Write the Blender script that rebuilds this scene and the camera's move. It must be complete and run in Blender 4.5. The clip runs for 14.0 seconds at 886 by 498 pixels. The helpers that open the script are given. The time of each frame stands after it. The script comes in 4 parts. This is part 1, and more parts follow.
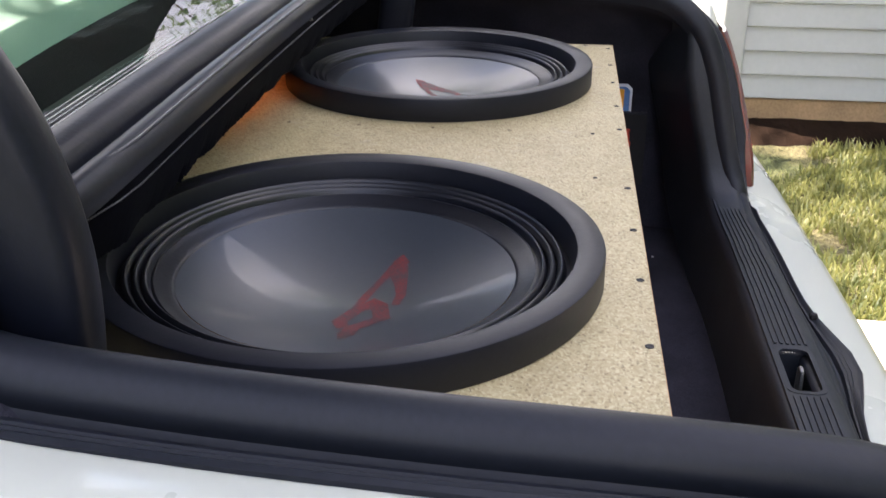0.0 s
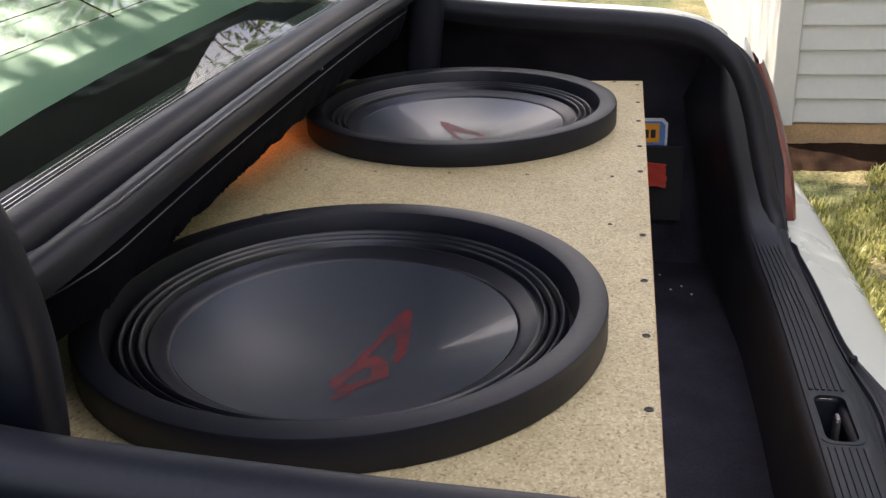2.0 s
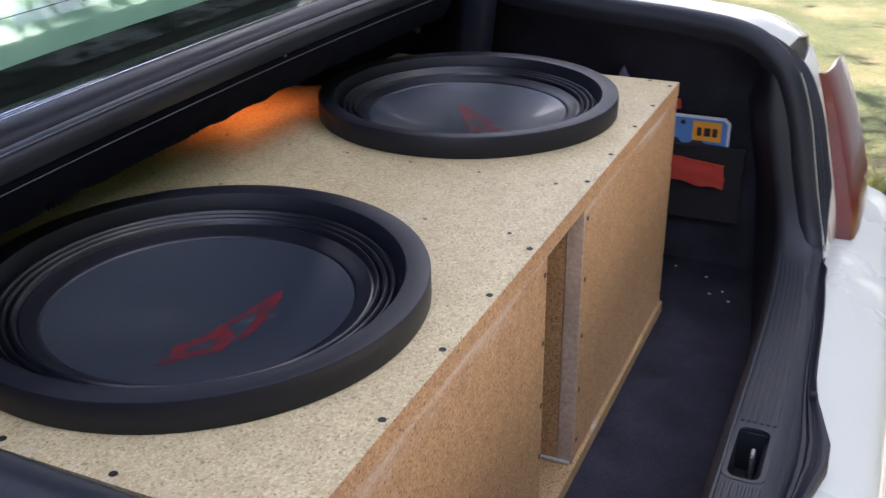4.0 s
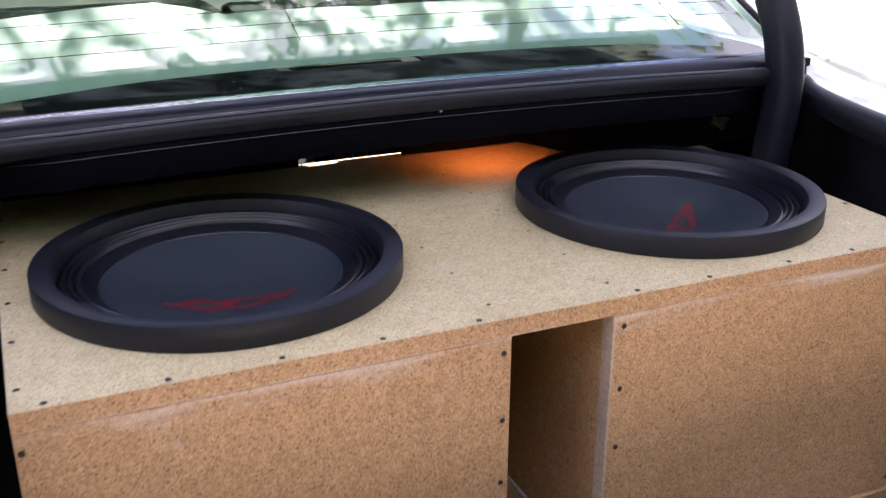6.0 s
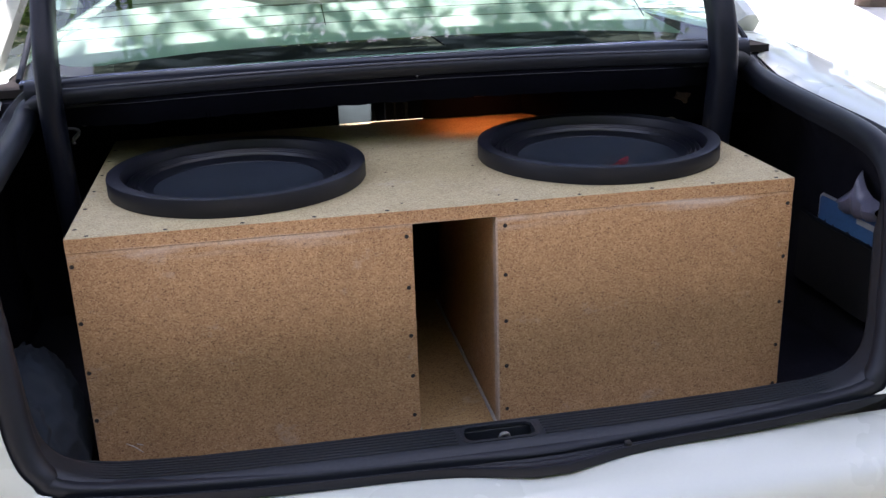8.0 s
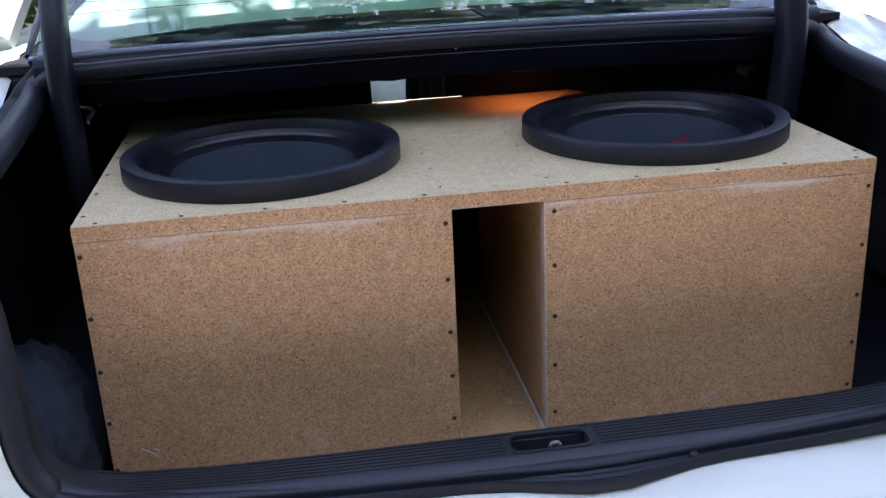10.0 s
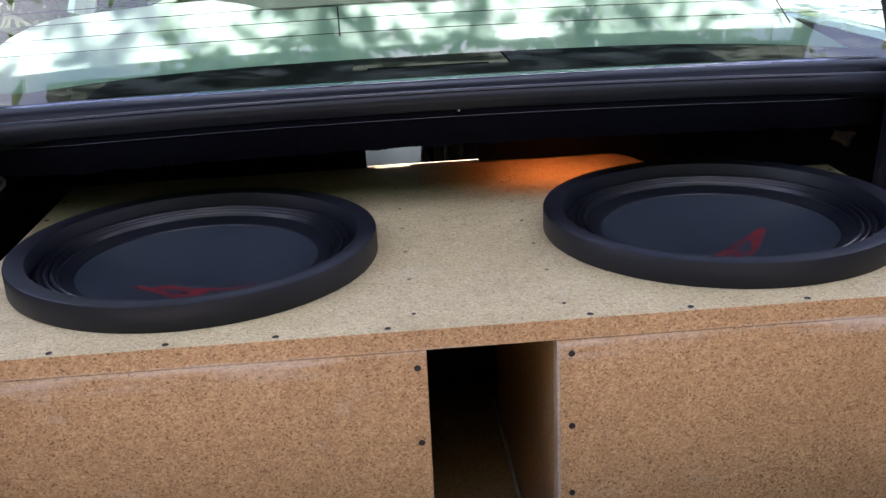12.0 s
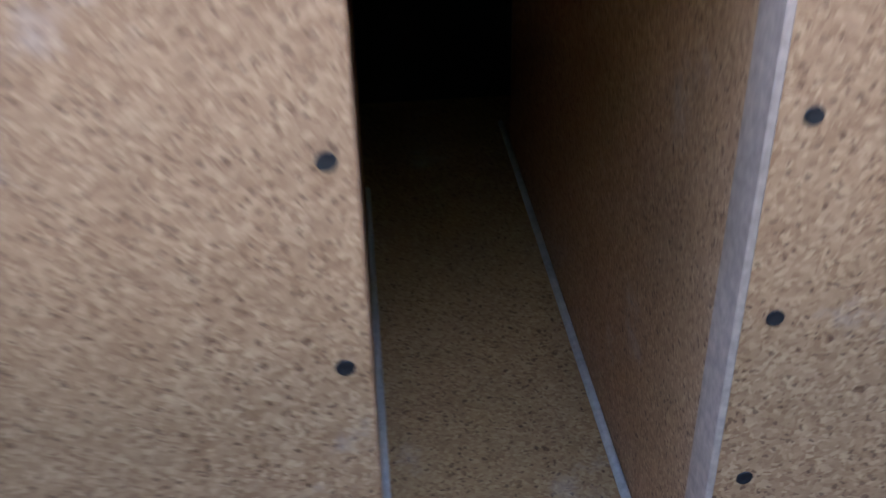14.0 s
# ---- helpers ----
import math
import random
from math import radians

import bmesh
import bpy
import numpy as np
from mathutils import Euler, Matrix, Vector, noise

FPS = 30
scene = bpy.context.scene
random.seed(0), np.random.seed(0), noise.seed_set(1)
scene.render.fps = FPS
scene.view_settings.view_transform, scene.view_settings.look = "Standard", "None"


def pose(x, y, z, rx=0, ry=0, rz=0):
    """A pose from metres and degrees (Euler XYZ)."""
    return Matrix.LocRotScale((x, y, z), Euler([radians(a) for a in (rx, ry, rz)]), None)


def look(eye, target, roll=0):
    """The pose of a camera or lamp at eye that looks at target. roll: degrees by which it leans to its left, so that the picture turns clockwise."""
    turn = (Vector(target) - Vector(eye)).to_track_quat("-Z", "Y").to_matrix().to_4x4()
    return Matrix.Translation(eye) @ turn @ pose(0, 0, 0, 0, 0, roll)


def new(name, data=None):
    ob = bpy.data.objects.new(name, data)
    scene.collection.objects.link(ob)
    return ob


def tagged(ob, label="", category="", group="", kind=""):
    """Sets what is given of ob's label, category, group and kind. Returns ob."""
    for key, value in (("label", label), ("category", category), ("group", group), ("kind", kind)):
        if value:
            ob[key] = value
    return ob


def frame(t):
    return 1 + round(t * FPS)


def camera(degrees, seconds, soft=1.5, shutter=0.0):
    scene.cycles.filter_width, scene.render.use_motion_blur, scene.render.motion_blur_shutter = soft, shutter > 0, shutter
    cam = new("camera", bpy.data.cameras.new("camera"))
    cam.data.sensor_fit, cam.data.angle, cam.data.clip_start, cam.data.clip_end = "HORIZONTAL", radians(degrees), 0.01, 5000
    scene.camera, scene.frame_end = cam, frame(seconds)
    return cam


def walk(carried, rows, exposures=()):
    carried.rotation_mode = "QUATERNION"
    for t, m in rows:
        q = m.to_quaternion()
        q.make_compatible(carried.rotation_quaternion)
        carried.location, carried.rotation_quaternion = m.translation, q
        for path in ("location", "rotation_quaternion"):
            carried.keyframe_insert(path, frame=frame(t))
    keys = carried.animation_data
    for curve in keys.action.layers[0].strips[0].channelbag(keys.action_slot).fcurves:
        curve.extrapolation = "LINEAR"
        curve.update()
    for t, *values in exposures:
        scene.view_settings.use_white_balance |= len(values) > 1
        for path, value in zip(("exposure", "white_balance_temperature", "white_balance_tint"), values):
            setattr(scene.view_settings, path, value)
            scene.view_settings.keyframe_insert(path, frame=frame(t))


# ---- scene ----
cam = camera(47.6, 14.0, soft=1.4, shutter=0.3)
PATH = [
    (0, (-0.949, 0.074, 0.68), (0.864, 0.286, -0.137), 0.2),
    (0.5, (-0.955, 0.067, 0.691), (0.879, 0.329, -0.062), 0.2),
    (1, (-0.948, 0.053, 0.694), (0.884, 0.323, -0.061), -0.5),
    (1.5, (-0.935, 0.037, 0.694), (0.894, 0.331, -0.06), -1.4),
    (2, (-0.918, 0.032, 0.691), (0.899, 0.367, -0.074), -2.1),
    (2.2, (-0.919, 0.033, 0.693), (0.895, 0.369, -0.078), -1.9),
    (4.3, (-0.831, -0.328, 0.776), (0.703, 0.62, -0.09), -0.6),
    (4.5, (-0.796, -0.365, 0.794), (0.627, 0.752, -0.058), -0.5),
    (4.7, (-0.75, -0.392, 0.801), (0.531, 0.882, -0.048), 0.1),
    (5, (-0.649, -0.439, 0.816), (0.526, 0.919, -0.064), 0.1),
    (5.3, (-0.588, -0.515, 0.813), (0.417, 0.99, -0.02), -0.4),
    (5.5, (-0.531, -0.574, 0.808), (0.409, 1.001, 0.011), 0.4),
    (6, (-0.468, -0.765, 0.767), (0.291, 0.938, 0.043), 0.2),
    (6.5, (-0.457, -0.967, 0.775), (0.089, 0.808, 0.032), -1.0),
    (7, (-0.373, -1.117, 0.788), (0.074, 0.691, 0.061), -2.1),
    (7.5, (-0.277, -1.226, 0.769), (0.103, 0.607, 0.065), -1.3),
    (8, (-0.239, -1.271, 0.755), (0.091, 0.587, 0.092), -1.9),
    (8.2, (-0.228, -1.272, 0.76), (0.062, 0.587, 0.082), -2.3),
    (10.3, (-0.229, -1.08, 0.715), (0.028, 0.778, 0.022), -2.5),
    (10.5, (-0.218, -1.007, 0.727), (0.036, 0.849, 0.027), -2.4),
    (11, (-0.194, -0.872, 0.719), (0.058, 0.989, 0.032), -3.3),
    (11.5, (-0.12, -0.811, 0.717), (0.034, 1.072, 0.062), -2.1),
    (12, (-0.086, -0.795, 0.712), (0.034, 1.089, 0.05), -2.7),
    (12.5, (-0.074, -0.778, 0.704), (-0.008, 1.08, -0.032), -3.2),
    (13, (-0.064, -0.693, 0.671), (-0.04, 1.091, -0.232), -2.9),
    (13.3, (-0.061, -0.584, 0.593), (-0.035, 1.174, -0.36), -2.8),
    (13.5, (-0.074, -0.48, 0.522), (-0.024, 1.278, -0.43), -2.9),
    (13.7, (-0.072, -0.364, 0.483), (0.01, 1.302, -0.621), -3.7),
    (14, (-0.051, -0.247, 0.376), (0.085, 1.438, -0.694), -1.4),
]
EXPOSE = [(0.0, 2.15, 6600, 22), (0.5, 2.4, 6900, 22), (1.0, 2.35, 7000, 21), (1.5, 1.9, 7100, 22), (2.2, 1.82, 7000, 23), (4.3, 2.1, 6150, 27), (5.0, 2.1, 6450, 34), (5.5, 2.3, 6650, 37), (6.0, 2.25, 6250, 32), (6.5, 1.98, 6050, 28), (8.2, 1.8, 5900, 26), (10.3, 1.97, 5350, 26), (11.0, 2.1, 5950, 30), (12.0, 1.97, 6050, 28), (12.5, 2.0, 5700, 33), (13.0, 2.05, 5250, 29), (13.5, 2.05, 4950, 26), (14.0, 2.45, 4600, 19)]
walk(cam, [(t, look(eye, target, roll)) for t, eye, target, roll in PATH], EXPOSE)

# ---- light ----
SUN_FROM = Vector((0.12, 0.31, 0.94)).normalized()
world = bpy.data.worlds.new("sky")
scene.world = world
world.use_nodes = True
wn = world.node_tree.nodes
sky = wn.new("ShaderNodeTexSky")
sky.sky_type = "NISHITA"
sky.sun_disc = False
sky.sun_elevation = math.asin(SUN_FROM.z)
sky.sun_rotation = math.atan2(SUN_FROM.x, SUN_FROM.y)
wn["Background"].inputs["Strength"].default_value = 0.12
wl = world.node_tree.links
where, puff, cover, blend = (wn.new(k) for k in ("ShaderNodeTexCoord", "ShaderNodeTexNoise", "ShaderNodeValToRGB", "ShaderNodeMix"))
puff.inputs["Scale"].default_value, puff.inputs["Detail"].default_value, puff.inputs["Distortion"].default_value = 2.6, 7.0, 0.4
cover.color_ramp.elements[0].position, cover.color_ramp.elements[1].position = 0.45, 0.62
blend.data_type = "RGBA"
blend.inputs[7].default_value = (9.0, 8.95, 8.9, 1)
drift = wn.new("ShaderNodeMapping")
drift.inputs["Location"].default_value = (2.4, -0.3, -0.4)
wl.new(where.outputs["Generated"], drift.inputs["Vector"])
wl.new(drift.outputs[0], puff.inputs["Vector"])
wl.new(puff.outputs[0], cover.inputs[0])
wl.new(cover.outputs[0], blend.inputs[0])
wl.new(sky.outputs[0], blend.inputs[6])
wl.new(blend.outputs[2], wn["Background"].inputs["Color"])
sun = new("sun", bpy.data.lights.new("sun", "SUN"))
sun.data.energy, sun.data.angle, sun.data.color = 5.0, radians(0.53), (1.0, 0.95, 0.86)
sun.matrix_world = look(SUN_FROM * 30, (0, 0, 0))

# ---- small helpers ----
GROUND = -0.55


def nodes(name):
    m = bpy.data.materials.new(name)
    m.use_nodes = True
    t = m.node_tree
    return m, t, t.nodes["Principled BSDF"]


def tex(t, kind, scale, coords, **settings):
    n = t.nodes.new(kind)
    n.inputs["Scale"].default_value = scale
    for k, v in settings.items():
        n.inputs[k].default_value = v
    t.links.new(coords, n.inputs["Vector"])
    return n


def place(t, stretch=(1, 1, 1)):
    g, m = t.nodes.new("ShaderNodeNewGeometry"), t.nodes.new("ShaderNodeMapping")
    m.inputs["Scale"].default_value = stretch
    t.links.new(g.outputs["Position"], m.inputs["Vector"])
    return m.outputs[0]


def ramp(t, fac, stops):
    r = t.nodes.new("ShaderNodeValToRGB")
    while len(r.color_ramp.elements) < len(stops):
        r.color_ramp.elements.new(0.5)
    for e, (p, c) in zip(r.color_ramp.elements, stops):
        e.position, e.color = p, (*c, 1) if len(c) == 3 else c
    t.links.new(fac, r.inputs[0])
    return r.outputs[0]


def mix(t, fac, a, b, how="MIX"):
    m = t.nodes.new("ShaderNodeMix")
    m.data_type, m.blend_type = "RGBA", how
    for value, slot in ((fac, m.inputs[0]), (a, m.inputs[6]), (b, m.inputs[7])):
        if isinstance(value, bpy.types.NodeSocket):
            t.links.new(value, slot)
        else:
            slot.default_value = value if isinstance(value, (int, float)) else (*value, 1)
    return m.outputs[2]


def bump(t, p, height, strength, distance=0.001):
    b = t.nodes.new("ShaderNodeBump")
    b.inputs["Strength"].default_value, b.inputs["Distance"].default_value = strength, distance
    t.links.new(height, b.inputs["Height"])
    t.links.new(b.outputs[0], p.inputs["Normal"])


def plain(name, colour, rough=0.5, metal=0.0, grain=60.0, vary=0.25, bumpy=0.15, specular=0.5, coat=0.0):
    """A surface with mottling at two scales and fine relief."""
    m, t, p = nodes(name)
    at = place(t)
    big, small = tex(t, "ShaderNodeTexNoise", grain * 0.12, at, Detail=4.0), tex(t, "ShaderNodeTexNoise", grain * 4, at, Detail=3.0)
    dark, light = [c * (1 - vary) for c in colour], [min(1, c * (1 + vary)) for c in colour]
    base = ramp(t, big.outputs[0], [(0.3, dark), (0.7, light)])
    fine = ramp(t, small.outputs[0], [(0.3, (1 - 0.7 * vary,) * 3), (0.7, (1 + 0.6 * vary,) * 3)])
    t.links.new(mix(t, 1.0, base, fine, "MULTIPLY"), p.inputs["Base Color"])
    p.inputs["Metallic"].default_value = metal
    p.inputs["Specular IOR Level"].default_value = specular
    p.inputs["Coat Weight"].default_value = coat
    t.links.new(ramp(t, big.outputs[0], [(0.25, (rough * 0.85,) * 3), (0.75, (min(1, rough * 1.15),) * 3)]), p.inputs["Roughness"])
    bump(t, p, small.outputs[0], bumpy)
    return m


def mesh(name, bm, material, smooth=False, sharp=35):
    bmesh.ops.recalc_face_normals(bm, faces=bm.faces)
    me = bpy.data.meshes.new(name)
    bm.to_mesh(me)
    bm.free()
    me.materials.append(material)
    if smooth:
        me.shade_smooth()
        me.set_sharp_from_angle(angle=radians(sharp))
    return me


def part(name, bm, material, parent=None, label="", smooth=False, kind="", sharp=35):
    ob = new(name, mesh(name, bm, material, smooth, sharp))
    ob.parent = parent
    return tagged(ob, label, kind=kind)


def thing(name, label, category, at=(0, 0, 0), group=""):
    ob = new(name)
    ob.location = at
    ob.empty_display_size = 0.05
    return tagged(ob, label, category, group)


def block(lo, hi, bevel=0.0, segments=1):
    bm = bmesh.new()
    bmesh.ops.create_cube(bm, size=1, matrix=Matrix.LocRotScale([(a + b) / 2 for a, b in zip(lo, hi)], None, [b - a for a, b in zip(lo, hi)]))
    if bevel:
        bmesh.ops.bevel(bm, geom=bm.edges[:], offset=bevel, segments=segments, affect="EDGES", profile=0.5)
    return bm


def lathe(profile, steps=96, centre=(0, 0, 0), closed=False):
    """Turns a profile of (r, z) round the z axis."""
    bm = bmesh.new()
    rings = []
    for r, z in profile:
        if r < 1e-5:
            rings.append([bm.verts.new((centre[0], centre[1], centre[2] + z))])
        else:
            rings.append([bm.verts.new((centre[0] + r * math.cos(2 * math.pi * k / steps), centre[1] + r * math.sin(2 * math.pi * k / steps), centre[2] + z)) for k in range(steps)])
    pairs = list(zip(rings, rings[1:])) + ([(rings[-1], rings[0])] if closed else [])
    for a, b in pairs:
        for k in range(steps):
            n = (k + 1) % steps
            if len(a) == 1:
                bm.faces.new((a[0], b[k], b[n]))
            elif len(b) == 1:
                bm.faces.new((a[k], b[0], a[n]))
            else:
                bm.faces.new((a[k], b[k], b[n], a[n]))
    return bm


def curve_points(points, steps=8, closed=False):
    """A smooth line through points."""
    p = [Vector(q) for q in points]
    n = len(p)
    out = []
    for i in range(n if closed else n - 1):
        a, b, c, d = (p[(i + k) % n] if closed else p[min(max(i + k, 0), n - 1)] for k in (-1, 0, 1, 2))
        for s in range(steps):
            u = s / steps
            out.append(0.5 * (2 * b + (c - a) * u + (2 * a - 5 * b + 4 * c - d) * u * u + (3 * b - a - 3 * c + d) * u ** 3))
    return out if closed else out + [p[-1]]


def sweep(path, profile, side=None, closed=False, ends=True, shape=None, upright=True):
    """Draws a closed profile of (out, up) along a path. side(point, tangent) gives the outward direction."""
    bm = bmesh.new()
    rings = []
    n = len(path)
    for i, q in enumerate(path):
        ahead = path[(i + 1) % n] if closed or i < n - 1 else q
        behind = path[i - 1] if closed or i else q
        tan = (ahead - behind).normalized()
        out = side(q, tan) if side else tan.cross(Vector((0, 0, 1)))
        out = (out - out.dot(tan) * tan).normalized()
        up = out.cross(tan) if upright and tan.cross(out).z < 0 else tan.cross(out)
        here = [shape(q, u, v) for u, v in profile] if shape else profile
        rings.append([bm.verts.new(q + out * u + up * v) for u, v in here])
    m = len(profile)
    for a, b in list(zip(rings, rings[1:])) + ([(rings[-1], rings[0])] if closed else []):
        for k in range(m):
            bm.faces.new((a[k], a[(k + 1) % m], b[(k + 1) % m], b[k]))
    if ends and not closed:
        bm.faces.new(rings[0])
        bm.faces.new(rings[-1])
    return bm


def tube(path, radius, sides=10):
    """A round bar; radius may be a function of the share of the way."""
    bm = bmesh.new()
    rings = []
    n = len(path)
    up = Vector((0.3, 0.2, 0.93))
    for i, q in enumerate(path):
        tan = (path[min(i + 1, n - 1)] - path[max(i - 1, 0)]).normalized()
        a = tan.cross(up).normalized()
        b = tan.cross(a)
        r = radius(i / (n - 1)) if callable(radius) else radius
        rings.append([bm.verts.new(q + r * (math.cos(2 * math.pi * k / sides) * a + math.sin(2 * math.pi * k / sides) * b)) for k in range(sides)])
    for a, b in zip(rings, rings[1:]):
        for k in range(sides):
            bm.faces.new((a[k], a[(k + 1) % sides], b[(k + 1) % sides], b[k]))
    bm.faces.new(rings[0])
    bm.faces.new(rings[-1])
    return bm


def plate_shape(outline, thick, holes=()):
    """A flat board in the xy plane, its top at z = 0, with holes cut through."""
    bm = bmesh.new()
    for loop in (outline, *holes):
        v = [bm.verts.new((x, y, 0)) for x, y in loop]
        for a, b in zip(v, v[1:] + v[:1]):
            bm.edges.new((a, b))
    bmesh.ops.triangle_fill(bm, use_beauty=True, edges=bm.edges[:])
    ext = bmesh.ops.extrude_face_region(bm, geom=bm.faces[:])
    bmesh.ops.translate(bm, vec=(0, 0, -thick), verts=[v for v in ext["geom"] if isinstance(v, bmesh.types.BMVert)])
    return bm


def circle(cx, cy, r, n=48):
    return [(cx + r * math.cos(2 * math.pi * k / n), cy + r * math.sin(2 * math.pi * k / n)) for k in range(n)]


def sheet(rows):
    """A surface through rows of points."""
    bm = bmesh.new()
    grid = [[bm.verts.new(p) for p in row] for row in rows]
    for a, b in zip(grid, grid[1:]):
        for k in range(len(a) - 1):
            bm.faces.new((a[k], a[k + 1], b[k + 1], b[k]))
    return bm


def thicken(bm, d):
    """Gives a sheet a thickness against its normals."""
    bmesh.ops.recalc_face_normals(bm, faces=bm.faces)
    bmesh.ops.solidify(bm, geom=bm.faces[:], thickness=d)
    return bm


def turned(bm, m):
    bmesh.ops.transform(bm, matrix=m, verts=bm.verts)
    return bm


# ---- materials ----
def chipboard(name, tint, calm, specks=1.0):
    m, t, p = nodes(name)
    at = place(t)
    warp = tex(t, "ShaderNodeTexNoise", 90, at, Detail=2.0)
    shift = t.nodes.new("ShaderNodeMix")
    shift.data_type, shift.blend_type = "RGBA", "ADD"
    shift.inputs[0].default_value = 0.006
    t.links.new(at, shift.inputs[6])
    t.links.new(warp.outputs["Color"], shift.inputs[7])
    long = t.nodes.new("ShaderNodeMapping")
    long.inputs["Scale"].default_value = (0.92, 1.0, 1.05)
    long.inputs["Rotation"].default_value = (0.1, 0.25, 0.3)
    t.links.new(shift.outputs[2], long.inputs["Vector"])
    flake = tex(t, "ShaderNodeTexVoronoi", 580, long.outputs[0])
    speck = tex(t, "ShaderNodeTexVoronoi", 640, long.outputs[0])
    cloud = tex(t, "ShaderNodeTexNoise", 4, at, Detail=6.0)
    patch = tex(t, "ShaderNodeTexNoise", 45, at, Detail=3.0)
    fine = tex(t, "ShaderNodeTexNoise", 700, at, Detail=2.0)
    sep, sep2 = t.nodes.new("ShaderNodeSeparateColor"), t.nodes.new("ShaderNodeSeparateColor")
    t.links.new(flake.outputs["Color"], sep.inputs[0])
    t.links.new(speck.outputs["Color"], sep2.inputs[0])
    a = ramp(t, sep.outputs[0], [(0.0, (0.33, 0.195, 0.105)), (0.25, (0.47, 0.315, 0.20)), (0.7, (0.575, 0.415, 0.285)), (1.0, (0.74, 0.585, 0.43))])
    a = mix(t, calm, a, (0.535, 0.383, 0.262))
    b = ramp(t, sep2.outputs[1], [(0.0, (0.24, 0.17, 0.125)), (0.045, (0.38, 0.29, 0.23)), (0.085, (0.78, 0.72, 0.67)), (0.12, (0.99, 0.98, 0.97)), (1.0, (1.06, 1.06, 1.05))])
    b = mix(t, specks, (1.0, 1.0, 1.0), b)
    c = ramp(t, cloud.outputs[0], [(0.3, (0.90, 0.88, 0.86)), (0.7, (1.08, 1.08, 1.08))])
    d = ramp(t, patch.outputs[0], [(0.3, (0.93, 0.92, 0.91)), (0.7, (1.06, 1.06, 1.06))])
    body = mix(t, 1.0, mix(t, 1.0, mix(t, 1.0, a, b, "MULTIPLY"), c, "MULTIPLY"), d, "MULTIPLY")
    body = mix(t, 1.0, body, tint, "MULTIPLY")
    # smeared white glue along the joint under the top panel
    split = t.nodes.new("ShaderNodeSeparateXYZ")
    t.links.new(at, split.inputs[0])
    smear = tex(t, "ShaderNodeTexNoise", 7, place(t, (1.0, 1.0, 9.0)), Detail=5.0)
    band = ramp(t, split.outputs[2], [(0.318, (0, 0, 0)), (0.334, (1, 1, 1)), (0.342, (1, 1, 1)), (0.3425, (0, 0, 0))])
    front = ramp(t, split.outputs[1], [(0.001, (1, 1, 1)), (0.002, (0, 0, 0))])
    amount = ramp(t, smear.outputs[0], [(0.45, (0, 0, 0)), (0.75, (0.75, 0.75, 0.75))])
    mask = mix(t, 1.0, mix(t, 1.0, band, front, "MULTIPLY"), amount, "MULTIPLY")
    body = mix(t, mask, body, (0.66, 0.62, 0.58))
    # faint dried glue stains on the faces
    stain = tex(t, "ShaderNodeTexNoise", 11, place(t, (1.0, 1.0, 1.3)), Detail=6.0, Roughness=0.7)
    body = mix(t, ramp(t, stain.outputs[0], [(0.60, (0, 0, 0)), (0.74, (0.32, 0.32, 0.32))]), body, (0.60, 0.56, 0.52))
    t.links.new(body, p.inputs["Base Color"])
    p.inputs["Roughness"].default_value = 0.55
    bump(t, p, fine.outputs[0], 0.3, 0.0005)
    return m


# one chipboard, two tints: the top's brighter light is put into its colour
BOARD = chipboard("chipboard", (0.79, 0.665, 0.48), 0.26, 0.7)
TOP_BOARD = chipboard("top_lit_chipboard", (0.885, 1.06, 0.90), 0.5, 0.55)
FLOOR_BOARD = chipboard("olive_chipboard", (0.63, 0.59, 0.40), 0.3, 0.8)
HOLE = plain("screw_hole", (0.012, 0.010, 0.010), 0.6)
DUSTY = plain("dust_filled_hole", (0.17, 0.125, 0.085), 0.8, grain=400)
CAULK = plain("white_caulk", (0.44, 0.43, 0.41), 0.45)
FILLER = plain("pale_filler", (0.41, 0.31, 0.235), 0.6, vary=0.3)
RUBBER = plain("black_rubber", (0.0095, 0.0115, 0.0165), 0.46, vary=0.2, bumpy=0.1, specular=0.28)
GASKET = plain("foam_gasket", (0.0065, 0.0078, 0.013), 0.48, vary=0.15, bumpy=0.10, specular=0.36)
SURROUND = plain("surround_rubber", (0.005, 0.006, 0.010), 0.34, vary=0.15, specular=0.55)
CONE = plain("cone_plastic", (0.022, 0.029, 0.040), 0.34, vary=0.1, bumpy=0.02, specular=1.0, coat=0.3)
LINER = plain("trunk_carpet", (0.022, 0.022, 0.030), 0.95, grain=120, vary=0.35, bumpy=0.9, specular=0.15)
PLASTIC = plain("black_trim_plastic", (0.0060, 0.0076, 0.0130), 0.42, vary=0.2, bumpy=0.15, specular=0.22)
SILL = plain("ribbed_sill_plastic", (0.0105, 0.0135, 0.018), 0.5, vary=0.25, bumpy=0.2, specular=0.4)
PAINT = plain("white_car_paint", (0.54, 0.565, 0.49), 0.28, vary=0.015, bumpy=0.0, coat=0.6)
CHROME = plain("chrome_trim", (0.55, 0.57, 0.62), 0.22, 1.0, vary=0.05, bumpy=0.02)
STEEL = plain("zinc_steel", (0.20, 0.195, 0.185), 0.45, 0.8)
FABRIC = plain("pale_armrest_fabric", (0.125, 0.162, 0.165), 0.95, grain=400, vary=0.06, bumpy=0.2, specular=0.1)
CABIN = plain("grey_cabin_trim", (0.30, 0.30, 0.28), 0.8)
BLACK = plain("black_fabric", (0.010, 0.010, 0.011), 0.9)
SEAT = plain("dark_seat_fabric", (0.030, 0.031, 0.030), 0.95, grain=150, vary=0.15, bumpy=0.5, specular=0.1)
